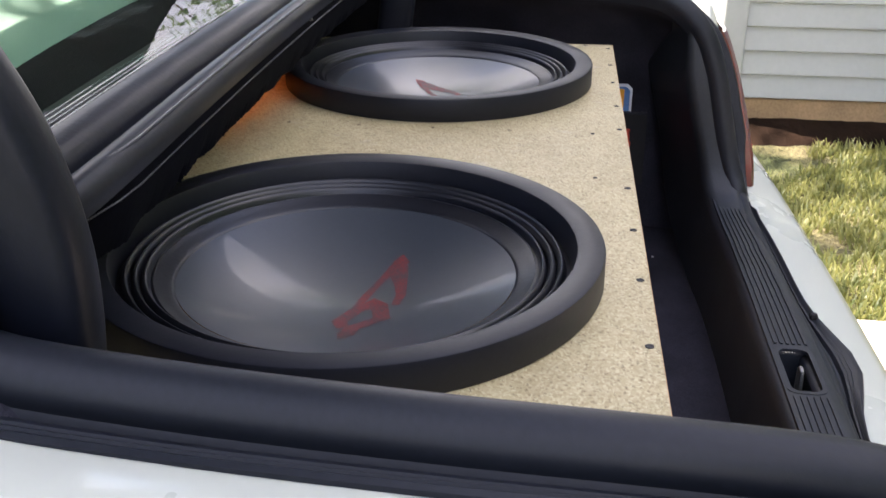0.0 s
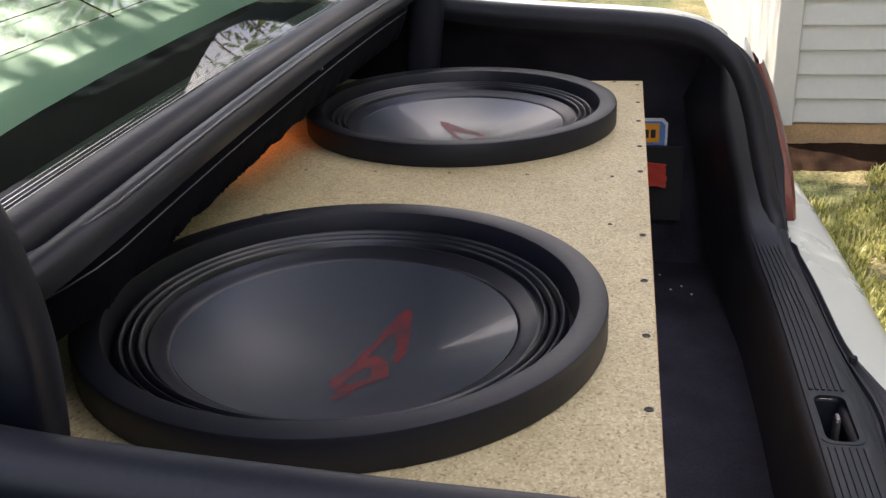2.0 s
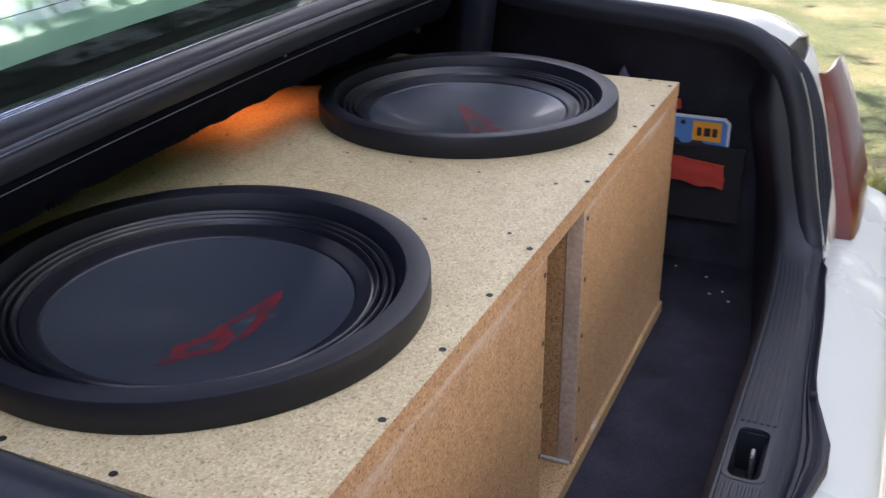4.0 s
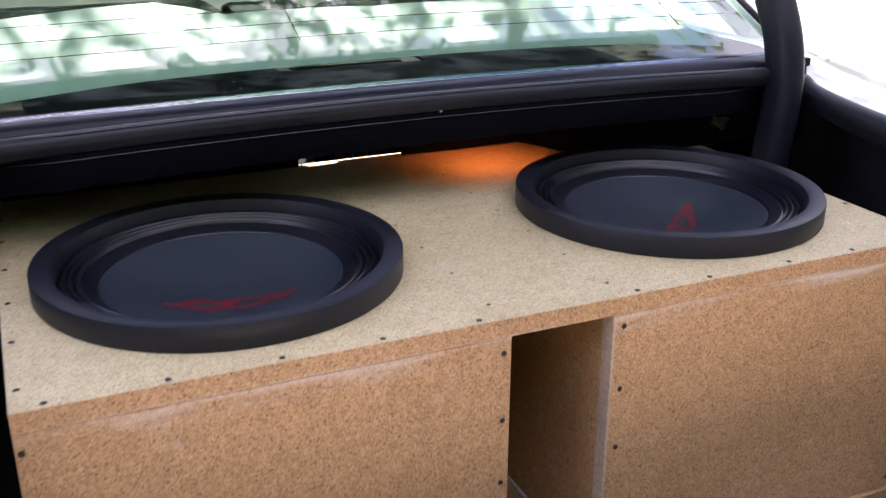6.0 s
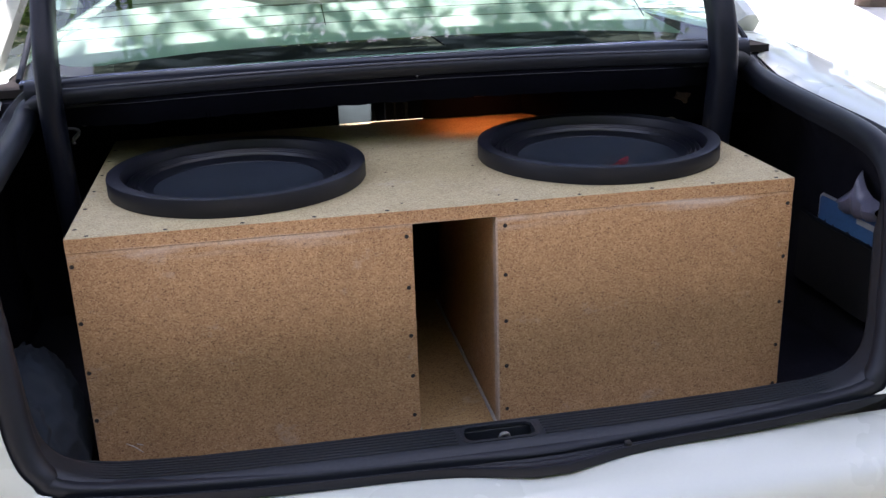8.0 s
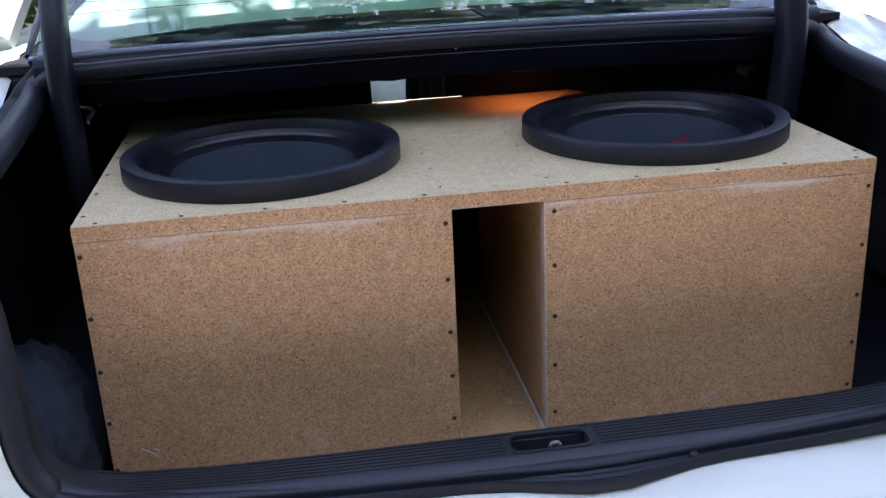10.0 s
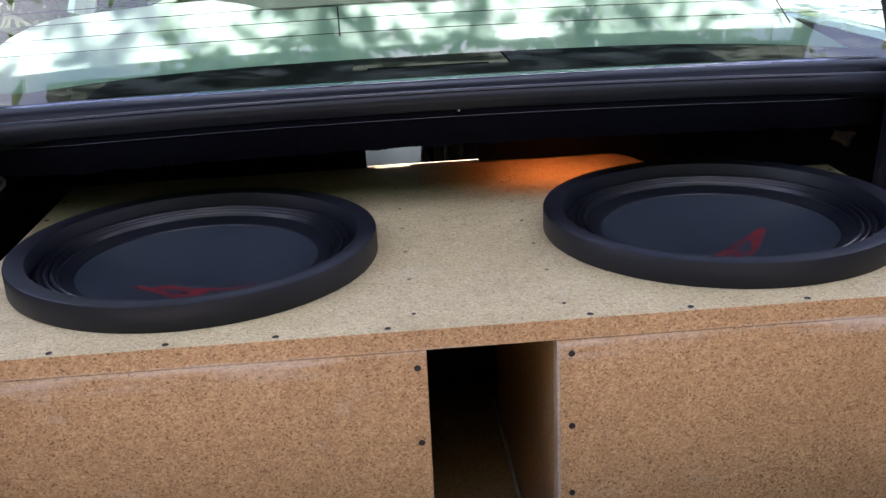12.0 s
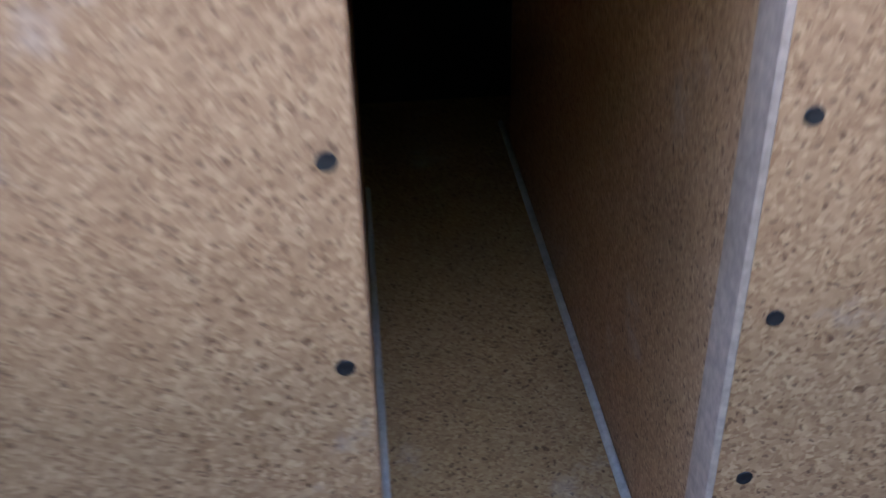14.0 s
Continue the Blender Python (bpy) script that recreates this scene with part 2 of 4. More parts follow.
SHELF = plain("dark_shelf_carpet", (0.024, 0.021, 0.0195), 0.95, grain=150, vary=0.15, bumpy=0.5, specular=0.1)
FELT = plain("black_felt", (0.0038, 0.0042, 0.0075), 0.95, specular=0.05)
RUST = plain("dull_rusty_metal", (0.060, 0.038, 0.028), 0.7, 0.2, vary=0.4)
LAMP_RED = plain("red_lamp_plastic", (0.085, 0.003, 0.003), 0.3, coat=0.5)
SIDING = plain("white_vinyl_siding", (0.42, 0.435, 0.405), 0.5, grain=12, vary=0.04, bumpy=0.03)
TIMBER = plain("raw_timber", (0.42, 0.27, 0.14), 0.8, grain=30, vary=0.25, bumpy=0.4)
SOIL = plain("brown_soil", (0.020, 0.0115, 0.007), 0.95, grain=40, vary=0.4, bumpy=1.0, specular=0.05)
CONCRETE = plain("pale_concrete", (0.55, 0.53, 0.49), 0.85, grain=30, vary=0.12, bumpy=0.4)
# darkened so the unseen rear slab bounces less light onto the box
DIM_CONCRETE = plain("dim_bounce_concrete", (0.33, 0.29, 0.24), 0.9, grain=30, vary=0.18, bumpy=0.5)
BARK = plain("bark", (0.10, 0.075, 0.055), 0.9, grain=40, vary=0.4, bumpy=1.0)
CLOTH = plain("blue_grey_cloth", (0.0085, 0.0145, 0.022), 0.9, grain=150, vary=0.2, bumpy=0.5)
RED_CLOTH = plain("red_cloth", (0.45, 0.045, 0.025), 0.85, grain=150, vary=0.15, bumpy=0.4)


def worn_print():
    """Thin red ink, rubbed through to the dark cone in patches."""
    m, t, p = nodes("worn_red_print")
    at = place(t)
    rub, grit = tex(t, "ShaderNodeTexNoise", 60, at, Detail=5.0), tex(t, "ShaderNodeTexNoise", 420, at, Detail=2.0)
    wear = mix(t, 0.45, ramp(t, rub.outputs[0], [(0.40, (1, 1, 1)), (0.62, (0, 0, 0))]), ramp(t, grit.outputs[0], [(0.42, (1, 1, 1)), (0.58, (0, 0, 0))]))
    t.links.new(mix(t, wear, (0.024, 0.022, 0.028), (0.16, 0.008, 0.011)), p.inputs["Base Color"])
    p.inputs["Roughness"].default_value = 0.45
    return m


RED_PRINT = worn_print()


def leaf_material(name, dark, light):
    m, t, p = nodes(name)
    g = t.nodes.new("ShaderNodeNewGeometry")
    t.links.new(ramp(t, g.outputs["Random Per Island"], [(0.0, dark), (0.7, light), (1.0, [c * 1.5 for c in light])]), p.inputs["Base Color"])
    p.inputs["Roughness"].default_value = 0.55
    tr, add = t.nodes.new("ShaderNodeBsdfTranslucent"), t.nodes.new("ShaderNodeMixShader")
    tr.inputs[0].default_value = (*[min(1, c * 2.2) for c in light], 1)
    add.inputs[0].default_value = 0.35
    t.links.new(p.outputs[0], add.inputs[1])
    t.links.new(tr.outputs[0], add.inputs[2])
    t.links.new(add.outputs[0], t.nodes["Material Output"].inputs[0])
    return m


LEAF = leaf_material("tree_leaf", (0.035, 0.06, 0.015), (0.085, 0.13, 0.03))
BLADE = leaf_material("grass_blade", (0.035, 0.065, 0.012), (0.20, 0.20, 0.065))


def glass(name, tint):
    m, t, p = nodes(name)
    clear, gloss, both, f = (t.nodes.new(k) for k in ("ShaderNodeBsdfTransparent", "ShaderNodeBsdfGlossy", "ShaderNodeMixShader", "ShaderNodeFresnel"))
    clear.inputs[0].default_value = (*tint, 1)
    gloss.inputs["Roughness"].default_value = 0.02
    f.inputs[0].default_value = 1.7
    t.links.new(f.outputs[0], both.inputs[0])
    t.links.new(clear.outputs[0], both.inputs[1])
    t.links.new(gloss.outputs[0], both.inputs[2])
    t.links.new(both.outputs[0], t.nodes["Material Output"].inputs[0])
    return m




def pale_strip_material():
    """Thin pale sheet: scatters most of the light to both sides and lets a little straight through."""
    m, t, p = nodes("pale_window_strip")
    at = place(t)
    cloud = tex(t, "ShaderNodeTexNoise", 9, at, Detail=4.0)
    t.links.new(ramp(t, cloud.outputs[0], [(0.3, (0.53, 0.55, 0.52)), (0.7, (0.61, 0.63, 0.60))]), p.inputs["Base Color"])
    p.inputs["Roughness"].default_value = 0.7
    tr, clear, one, two = (t.nodes.new(k) for k in ("ShaderNodeBsdfTranslucent", "ShaderNodeBsdfTransparent", "ShaderNodeMixShader", "ShaderNodeMixShader"))
    tr.inputs[0].default_value = (0.6, 0.62, 0.6, 1)
    one.inputs[0].default_value, two.inputs[0].default_value = 0.10, 0.08
    t.links.new(p.outputs[0], one.inputs[1])
    t.links.new(tr.outputs[0], one.inputs[2])
    t.links.new(one.outputs[0], two.inputs[1])
    t.links.new(clear.outputs[0], two.inputs[2])
    t.links.new(two.outputs[0], t.nodes["Material Output"].inputs[0])
    return m


PALE_STRIP = pale_strip_material()
GLASS = glass("green_tinted_glass", (0.65, 0.90, 0.74))


def lawn():
    m, t, p = nodes("dry_lawn")
    at = place(t)
    big, small = tex(t, "ShaderNodeTexNoise", 2.2, at, Detail=6.0), tex(t, "ShaderNodeTexNoise", 60, at, Detail=4.0)
    c = ramp(t, big.outputs[0], [(0.3, (0.040, 0.060, 0.014)), (0.5, (0.085, 0.095, 0.028)), (0.7, (0.20, 0.165, 0.075))])
    s = ramp(t, small.outputs[0], [(0.3, (0.5, 0.5, 0.5)), (0.7, (1.3, 1.3, 1.3))])
    t.links.new(mix(t, 1.0, c, s, "MULTIPLY"), p.inputs["Base Color"])
    p.inputs["Roughness"].default_value = 0.95
    bump(t, p, small.outputs[0], 1.0, 0.03)
    return m


LAWN = lawn()


def lamp_glow(name, colour, strength):
    m, t, p = nodes(name)
    p.inputs["Base Color"].default_value = (0.8, 0.6, 0.4, 1)
    p.inputs["Emission Color"].default_value = (*colour, 1)
    p.inputs["Emission Strength"].default_value = strength
    return m


# ---- ground ----
def ground():
    bm = bmesh.new()
    xs = [-400, -60, -15, -4, -1, 0.6, 1.0, 1.4, 1.8, 2.2, 2.6, 2.95, 3.2, 6, 20, 60, 400]
    ys = [-400, -60, -15, -5, -3, -2, -1.4, -0.9, -0.4, 0.2, 1, 3, 7, 20, 60, 400]
    rows = [[Vector((x, y, GROUND + 0.015 * noise.noise((x * 2, y * 2, 0)))) for x in xs] for y in ys]
    bm = sheet(rows)
    return tagged(part("ground", bm, LAWN), "dry patchy lawn with green and straw-coloured grass", "lawn", kind="structure")


ground()
# the last slab, behind the car, is unseen and added for its bounce light
for lo, hi, paving in (((-3.2, -0.5, GROUND - 0.1), (1.42, 7.0, GROUND + 0.03), CONCRETE), ((1.424, 1.0, GROUND - 0.1), (16, 13, GROUND + 0.028), CONCRETE), ((-3.2, -6.4, GROUND - 0.1), (1.42, -0.504, GROUND + 0.03), DIM_CONCRETE)):
    drive = part("driveway", block(lo, hi, 0.01), paving, None, "sunlit concrete driveway under the car", kind="structure")
    tagged(drive, category="driveway")
bed = ((2.90, -0.012), (2.95, 0.010), (2.99, 0.026), (3.04, 0.038), (3.10, 0.044), (3.16, 0.046))
strip = part("soil_strip", sheet([[Vector((x, y, GROUND + z + 0.010 * noise.noise((x * 14, y * 14, 3)) + 0.006 * noise.noise((x * 45, y * 45, 7)))) for x, z in bed] for y in np.linspace(-7, -0.40, 220)]), SOIL, None, "bare brown soil strip along the foot of the house", kind="structure")
tagged(strip, category="soil")

# ---- house ----
WALL_X, LAP, HOUSE_Y, HOUSE_Z = 3.15, 0.0955, -0.56, -0.42


def house():
    h = thing("house", "house wall clad in white lap siding over a raw timber sill", "house", (WALL_X, -3.5, GROUND))
    part("wall", turned(block((WALL_X + 0.02, -9, GROUND), (WALL_X + 4.2, HOUSE_Y - 0.02, 2.6)), Matrix.Translation((-WALL_X, 3.5, -GROUND))), SIDING, h, "sheathed house wall behind the siding")
    off = Matrix.Translation((-WALL_X, 3.5, -GROUND))
    prof = [(0.012, 0.0), (-0.010, 0.0), (-0.017, 0.003), (-0.017, 0.008), (-0.001, LAP + 0.006), (0.012, LAP + 0.006)]
    bm = bmesh.new()
    a = [bm.verts.new((x, -9, z)) for x, z in prof]
    b = [bm.verts.new((x, HOUSE_Y - 0.09, z)) for x, z in prof]
    for k in range(6):
        bm.faces.new((a[k], a[(k + 1) % 6], b[(k + 1) % 6], b[k]))
    bm.faces.new(a), bm.faces.new(b)
    me = mesh("siding_board", bm, SIDING)
    for k in range(26):
        o = new("siding_board", me)
        o.parent = h
        o.location = (0, 3.5, HOUSE_Z + k * LAP - GROUND)
    part("corner_post", turned(block((WALL_X - 0.03, HOUSE_Y - 0.09, HOUSE_Z - 0.01), (WALL_X + 0.06, HOUSE_Y, 2.5), 0.006, 2), off), SIDING, h, "white vinyl corner post")
    part("sill_beam", turned(block((WALL_X - 0.005, -9, GROUND + 0.03), (WALL_X + 0.02, HOUSE_Y - 0.03, HOUSE_Z - 0.004), 0.004), off), TIMBER, h, "raw timber sill under the siding")
    part("roof", turned(block((WALL_X - 0.35, -9.4, 2.6), (WALL_X + 4.6, HOUSE_Y + 0.4, 2.75), 0.02), off), SIDING, h)
    return h


house()

# ---- car ----
car = thing("car", "white sedan with open trunk, black trim and green-tinted rear window", "car", (0, 0.6, GROUND))
CAR = Matrix.Translation(-car.location)


def car_part(name, bm, material, label="", smooth=True, parent=None):
    return part(name, turned(bm, CAR), material, parent or car, label, smooth)


# the rim of the trunk opening, one half from the middle of the front to the middle of the rear
HALF = [(0, 0.3256, 0.4985), (0.26, 0.3256, 0.4959), (0.42, 0.3256, 0.4918), (0.49, 0.328, 0.4894), (0.54, 0.336, 0.486), (0.575, 0.348, 0.479), (0.596, 0.345, 0.466), (0.602, 0.318, 0.452), (0.601, 0.23, 0.441), (0.599, 0.12, 0.433), (0.596, 0.02, 0.427),
        (0.590, -0.06, 0.418), (0.583, -0.105, 0.400), (0.574, -0.140, 0.365), (0.565, -0.163, 0.31), (0.556, -0.180, 0.24), (0.547, -0.195, 0.18), (0.527, -0.208, 0.143), (0.485, -0.215, 0.124), (0.25, -0.226, 0.114)]
rim_points = HALF + [(0, -0.232, 0.112)] + [(-x, y, z) for x, y, z in HALF[:0:-1]]
RIM = curve_points(rim_points, 6, closed=True)


def outward(q, tan):
    away = Vector((q.x, (q.y - 0.02) * (1.2 + 25 * max(0.0, -0.08 - q.y)), 0.0))
    return away


def rim_at(y):
    """Where the side of the rim lies, as (x, z), at a place along the car."""
    side = [(q.y, q.x, q.z) for q in RIM if q.x > 0.53 and q.z > 0.14]
    return min(side, key=lambda q: abs(q[0] - y))[1:]


BULB = [(-0.008 + 0.0165 * math.cos(radians(a)), 0.000 + 0.0165 * math.sin(radians(a))) for a in range(200, -21, -20)]
BULB += [(0.010, -0.009), (0.014, -0.009), (0.0165, -0.003), (0.0195, -0.0022), (0.0205, -0.0034), (0.0235, -0.0012), (0.0245, -0.0024), (0.0275, -0.0002), (0.0300, 0.0018), (0.0335, 0.0010), (0.0350, -0.0030), (0.0350, -0.016), (-0.018, -0.018)]


def flatten(q, u, v):
    """Along the rear sill the strip lies flat, with a lobe round the latch."""
    if q.y > 0.29 and abs(q.x) < 0.57:
        # slimmer bulb along the front edge, its foot under the deck panel
        k = min(1.0, (0.57 - abs(q.x)) / 0.06)
        if u > 0.0095:
            return u + (min(u, 0.0095 + (u - 0.0095) * 0.45) - u) * k, v - 0.013 * k
        return u * (1 - 0.37 * k), v * (1 - 0.37 * k)
    if q.x < -0.5 and u > 0.010:
        k = max(0.0, min(1.0, (0.385 - q.z) / 0.03))
        u, v = u + (0.010 + (u - 0.010) * 0.1 - u) * k, v + (min(v, -0.005) - v) * k
    if q.x > 0.5 and u > 0.010:
        k = max(0.0, min(1.0, (0.21 - q.z) / 0.07))
        u, v = u + (0.010 + (u - 0.010) * 0.3 - u) * k, v + (min(v, -0.004) - v) * k
    if q.y > -0.19:
        return u, v
    k = min(1.0, max(0.0, (0.545 - abs(q.x)) / 0.07))
    edge = -0.243 - 0.030 * math.exp(-((q.x - 0.06) / 0.09) ** 2) + 0.028 * (q.x / 0.55) ** 4
    wide = u * (q.y - edge) / 0.035 if u > 0 else u
    return u + (wide - u) * k, v * (1 - 0.55 * k) if v > 0 else v * (1 - 0.3 * k)


car_part("weatherstrip", sweep(RIM, BULB, outward, closed=True, shape=flatten), RUBBER, "black rubber weatherstrip round the trunk opening")


def side_body(s):
    """The quarter panel beside the opening and the lamp behind it."""
    rim = sorted((q for q in RIM if q.x * s > 0.5 and -0.14 < q.y < 0.295 and q.z > 0.38), key=lambda q: -q.y)
    belt = ((0.80, 0.385), (0.805, 0.395), (0.82, 0.40), (0.85, 0.39), (0.89, 0.34), (0.925, 0.24), (0.935, 0.06), (0.92, -0.25))
    grid = [[Vector((s * x, 3.6, z)) for x, z in belt], [Vector((s * x, 1.20, z)) for x, z in belt],
            [Vector((s * x, y, z)) for x, y, z in ((0.66, 1.05, 0.485), (0.67, 1.05, 0.49), (0.73, 1.05, 0.485), (0.81, 1.05, 0.45), (0.88, 1.05, 0.38), (0.92, 1.05, 0.24), (0.93, 1.05, 0.06), (0.92, 1.05, -0.25))],
            [Vector((s * x, y, z)) for x, y, z in ((0.645, 0.50, 0.492), (0.66, 0.50, 0.496), (0.72, 0.50, 0.488), (0.81, 0.50, 0.45), (0.88, 0.50, 0.38), (0.92, 0.50, 0.24), (0.93, 0.50, 0.06), (0.92, 0.50, -0.25))]]
    for q in rim:
        e = max(0.0, (-0.06 - q.y) / 0.09)
        grid.append([Vector((s * x, q.y - dy, z)) for x, dy, z in ((abs(q.x) + 0.031, 0.0, q.z - 0.004), (abs(q.x) + 0.043, 0.0, q.z + 0.004), (0.70, 0.01 * e, q.z + 0.005), (0.79, 0.02 * e, q.z - 0.012), (0.86, 0.02 * e, q.z - 0.06), (0.905, 0.02 * e, 0.25), (0.92, 0.02 * e, 0.06), (0.91, 0.02 * e, -0.25))])
    car_part("quarter_panel", thicken(sheet(grid), 0.004), PAINT, "white painted quarter panel")
    col = sorted((q for q in RIM if q.x * s > 0.5 and q.y < -0.085 and 0.125 < q.z < 0.372), key=lambda q: -q.z)
    rows, strip = [], []
    for k, q in enumerate(col):
        x, y, f = abs(q.x) + 0.012, q.y - 0.026, k / (len(col) - 1)
        low = lambda top: top + (0.10 - top) * f
        strip.append([Vector((s * a, b, z)) for a, b, z in ((x - 0.004, y + 0.018, q.z), (x + 0.004, y + 0.016, q.z), (x + 0.03, y + 0.015, q.z), (0.655, y + 0.012, low(0.392)))])
        rows.append([Vector((s * a, b, z)) for a, b, z in ((0.648, y + 0.012, low(0.352)), (0.650, y - 0.010, low(0.352)), (0.66, y - 0.015, low(0.352)), (0.70, y - 0.020, low(0.350)), (0.78, y - 0.022, low(0.345)), (0.86, y - 0.022, low(0.33)), (0.91, y + 0.01, low(0.25)))])
    car_part("corner_panel", thicken(sheet(strip), 0.003), PAINT, "white painted strip beside the tail lamp")
    car_part("tail_lamp", thicken(sheet(rows), 0.005), LAMP_RED, "red plastic tail lamp")


for s in (1, -1):
    side_body(s)
stop = Matrix.Translation((-0.580, -0.1885, 0.250)) @ Matrix.Rotation(radians(90), 4, "X") @ Matrix.Scale(0.85, 4)
lid_stop = car_part("lid_stop", turned(lathe([(0.0, 0.0035), (0.010, 0.003), (0.0135, 0.001), (0.0145, -0.002)], 24), stop), CAULK, "round pale stop for the trunk lid")
car_part("stop_cap", turned(lathe([(0.0, 0.0095), (0.005, 0.009), (0.0085, 0.0065), (0.0098, 0.003)], 24), stop), CAULK, "pale worn cap", parent=lid_stop)
car_part("panel_seam", tube([Vector((x, -0.1785 + 0.0015 * (abs(x) - 0.57) / 0.08, 0.285 + 0.25 * (abs(x) - 0.57))) for x in np.linspace(-0.570, -0.640, 8)], 0.0014, 6), PAINT, "sealed seam between body panels")

# rear panel and bumper under the sill
grid = []
for x in np.linspace(-0.92, 0.92, 25):
    bow = -0.232 - 0.025 * (1 - (x / 0.92) ** 2)
    grid.append([Vector((x, bow + dy, 0.10 + dz)) for dy, dz in ((0.03, 0.0), (0.0, 0.0), (-0.02, -0.006), (-0.05, -0.016), (-0.066, -0.028), (-0.075, -0.05), (-0.078, -0.10), (-0.10, -0.115), (-0.118, -0.14), (-0.12, -0.26), (-0.10, -0.40))])
car_part("bumper", thicken(sheet(grid), 0.004), PAINT, "white painted bumper and tail panel")

hood = sheet([[Vector((x * w, y, z - 0.05 * x * x)) for x in np.linspace(-1, 1, 9)] for y, z, w in ((3.05, 0.52, 0.70), (3.5, 0.50, 0.72), (4.0, 0.44, 0.72), (4.3, 0.36, 0.68), (4.36, 0.2, 0.66), (4.36, -0.2, 0.66))])
car_part("hood", thicken(hood, 0.004), PAINT, "white hood and nose")


def wheel(s, y):
    turn = Matrix.Translation((s * 0.80, y, GROUND + 0.35)) @ Matrix.Rotation(radians(90), 4, "Y")
    tyre = car_part("tyre", turned(lathe([(0.20, -0.09), (0.29, -0.10), (0.315, -0.085), (0.32, -0.03), (0.32, 0.03), (0.315, 0.085), (0.29, 0.10), (0.20, 0.09)], 40, closed=True), turn), RUBBER, "black tyre")
    car_part("rim", turned(lathe([(0.0, -0.05), (0.06, -0.06), (0.17, -0.05), (0.20, -0.085), (0.20, 0.085), (0.17, 0.05), (0.06, 0.06), (0.0, 0.05)], 24), turn), STEEL, "grey steel rim").parent = tyre


for s in (1, -1):
    for y in (0.75, 3.45):
        wheel(s, y)

# floor, liners and bulkhead of the trunk
car_part("trunk_floor", block((-0.74, -0.17, -0.025), (0.74, 1.0, -0.001)), LINER, "black carpeted trunk floor", False)
for s in (1, -1):
    rows = []
    for y in np.linspace(-0.16, 0.66, 24):
        rx, z = rim_at(min(y, 0.29))
        z = z if y < 0.29 else z + 0.02
        rows.append([Vector((s * (x + 0.005 * noise.noise((y * 6, zz * 5, s))), y, zz)) for x, zz in ((rx - 0.014, z - 0.012), (rx - 0.006, z - 0.020), (rx + 0.030, z - 0.030), (rx + 0.075, z - 0.06), (0.705, z - 0.12), (0.722, 0.20), (0.725, 0.13), (0.715, 0.06), (0.70, 0.0))])
    car_part("side_liner", thicken(sheet(rows), 0.004), LINER, "black carpet liner of the trunk side")

# moulded trim: a ribbed sill that sweeps up into both corner columns, with the latch recess
LATCH = (-0.030, 0.060, -0.214, -0.180)


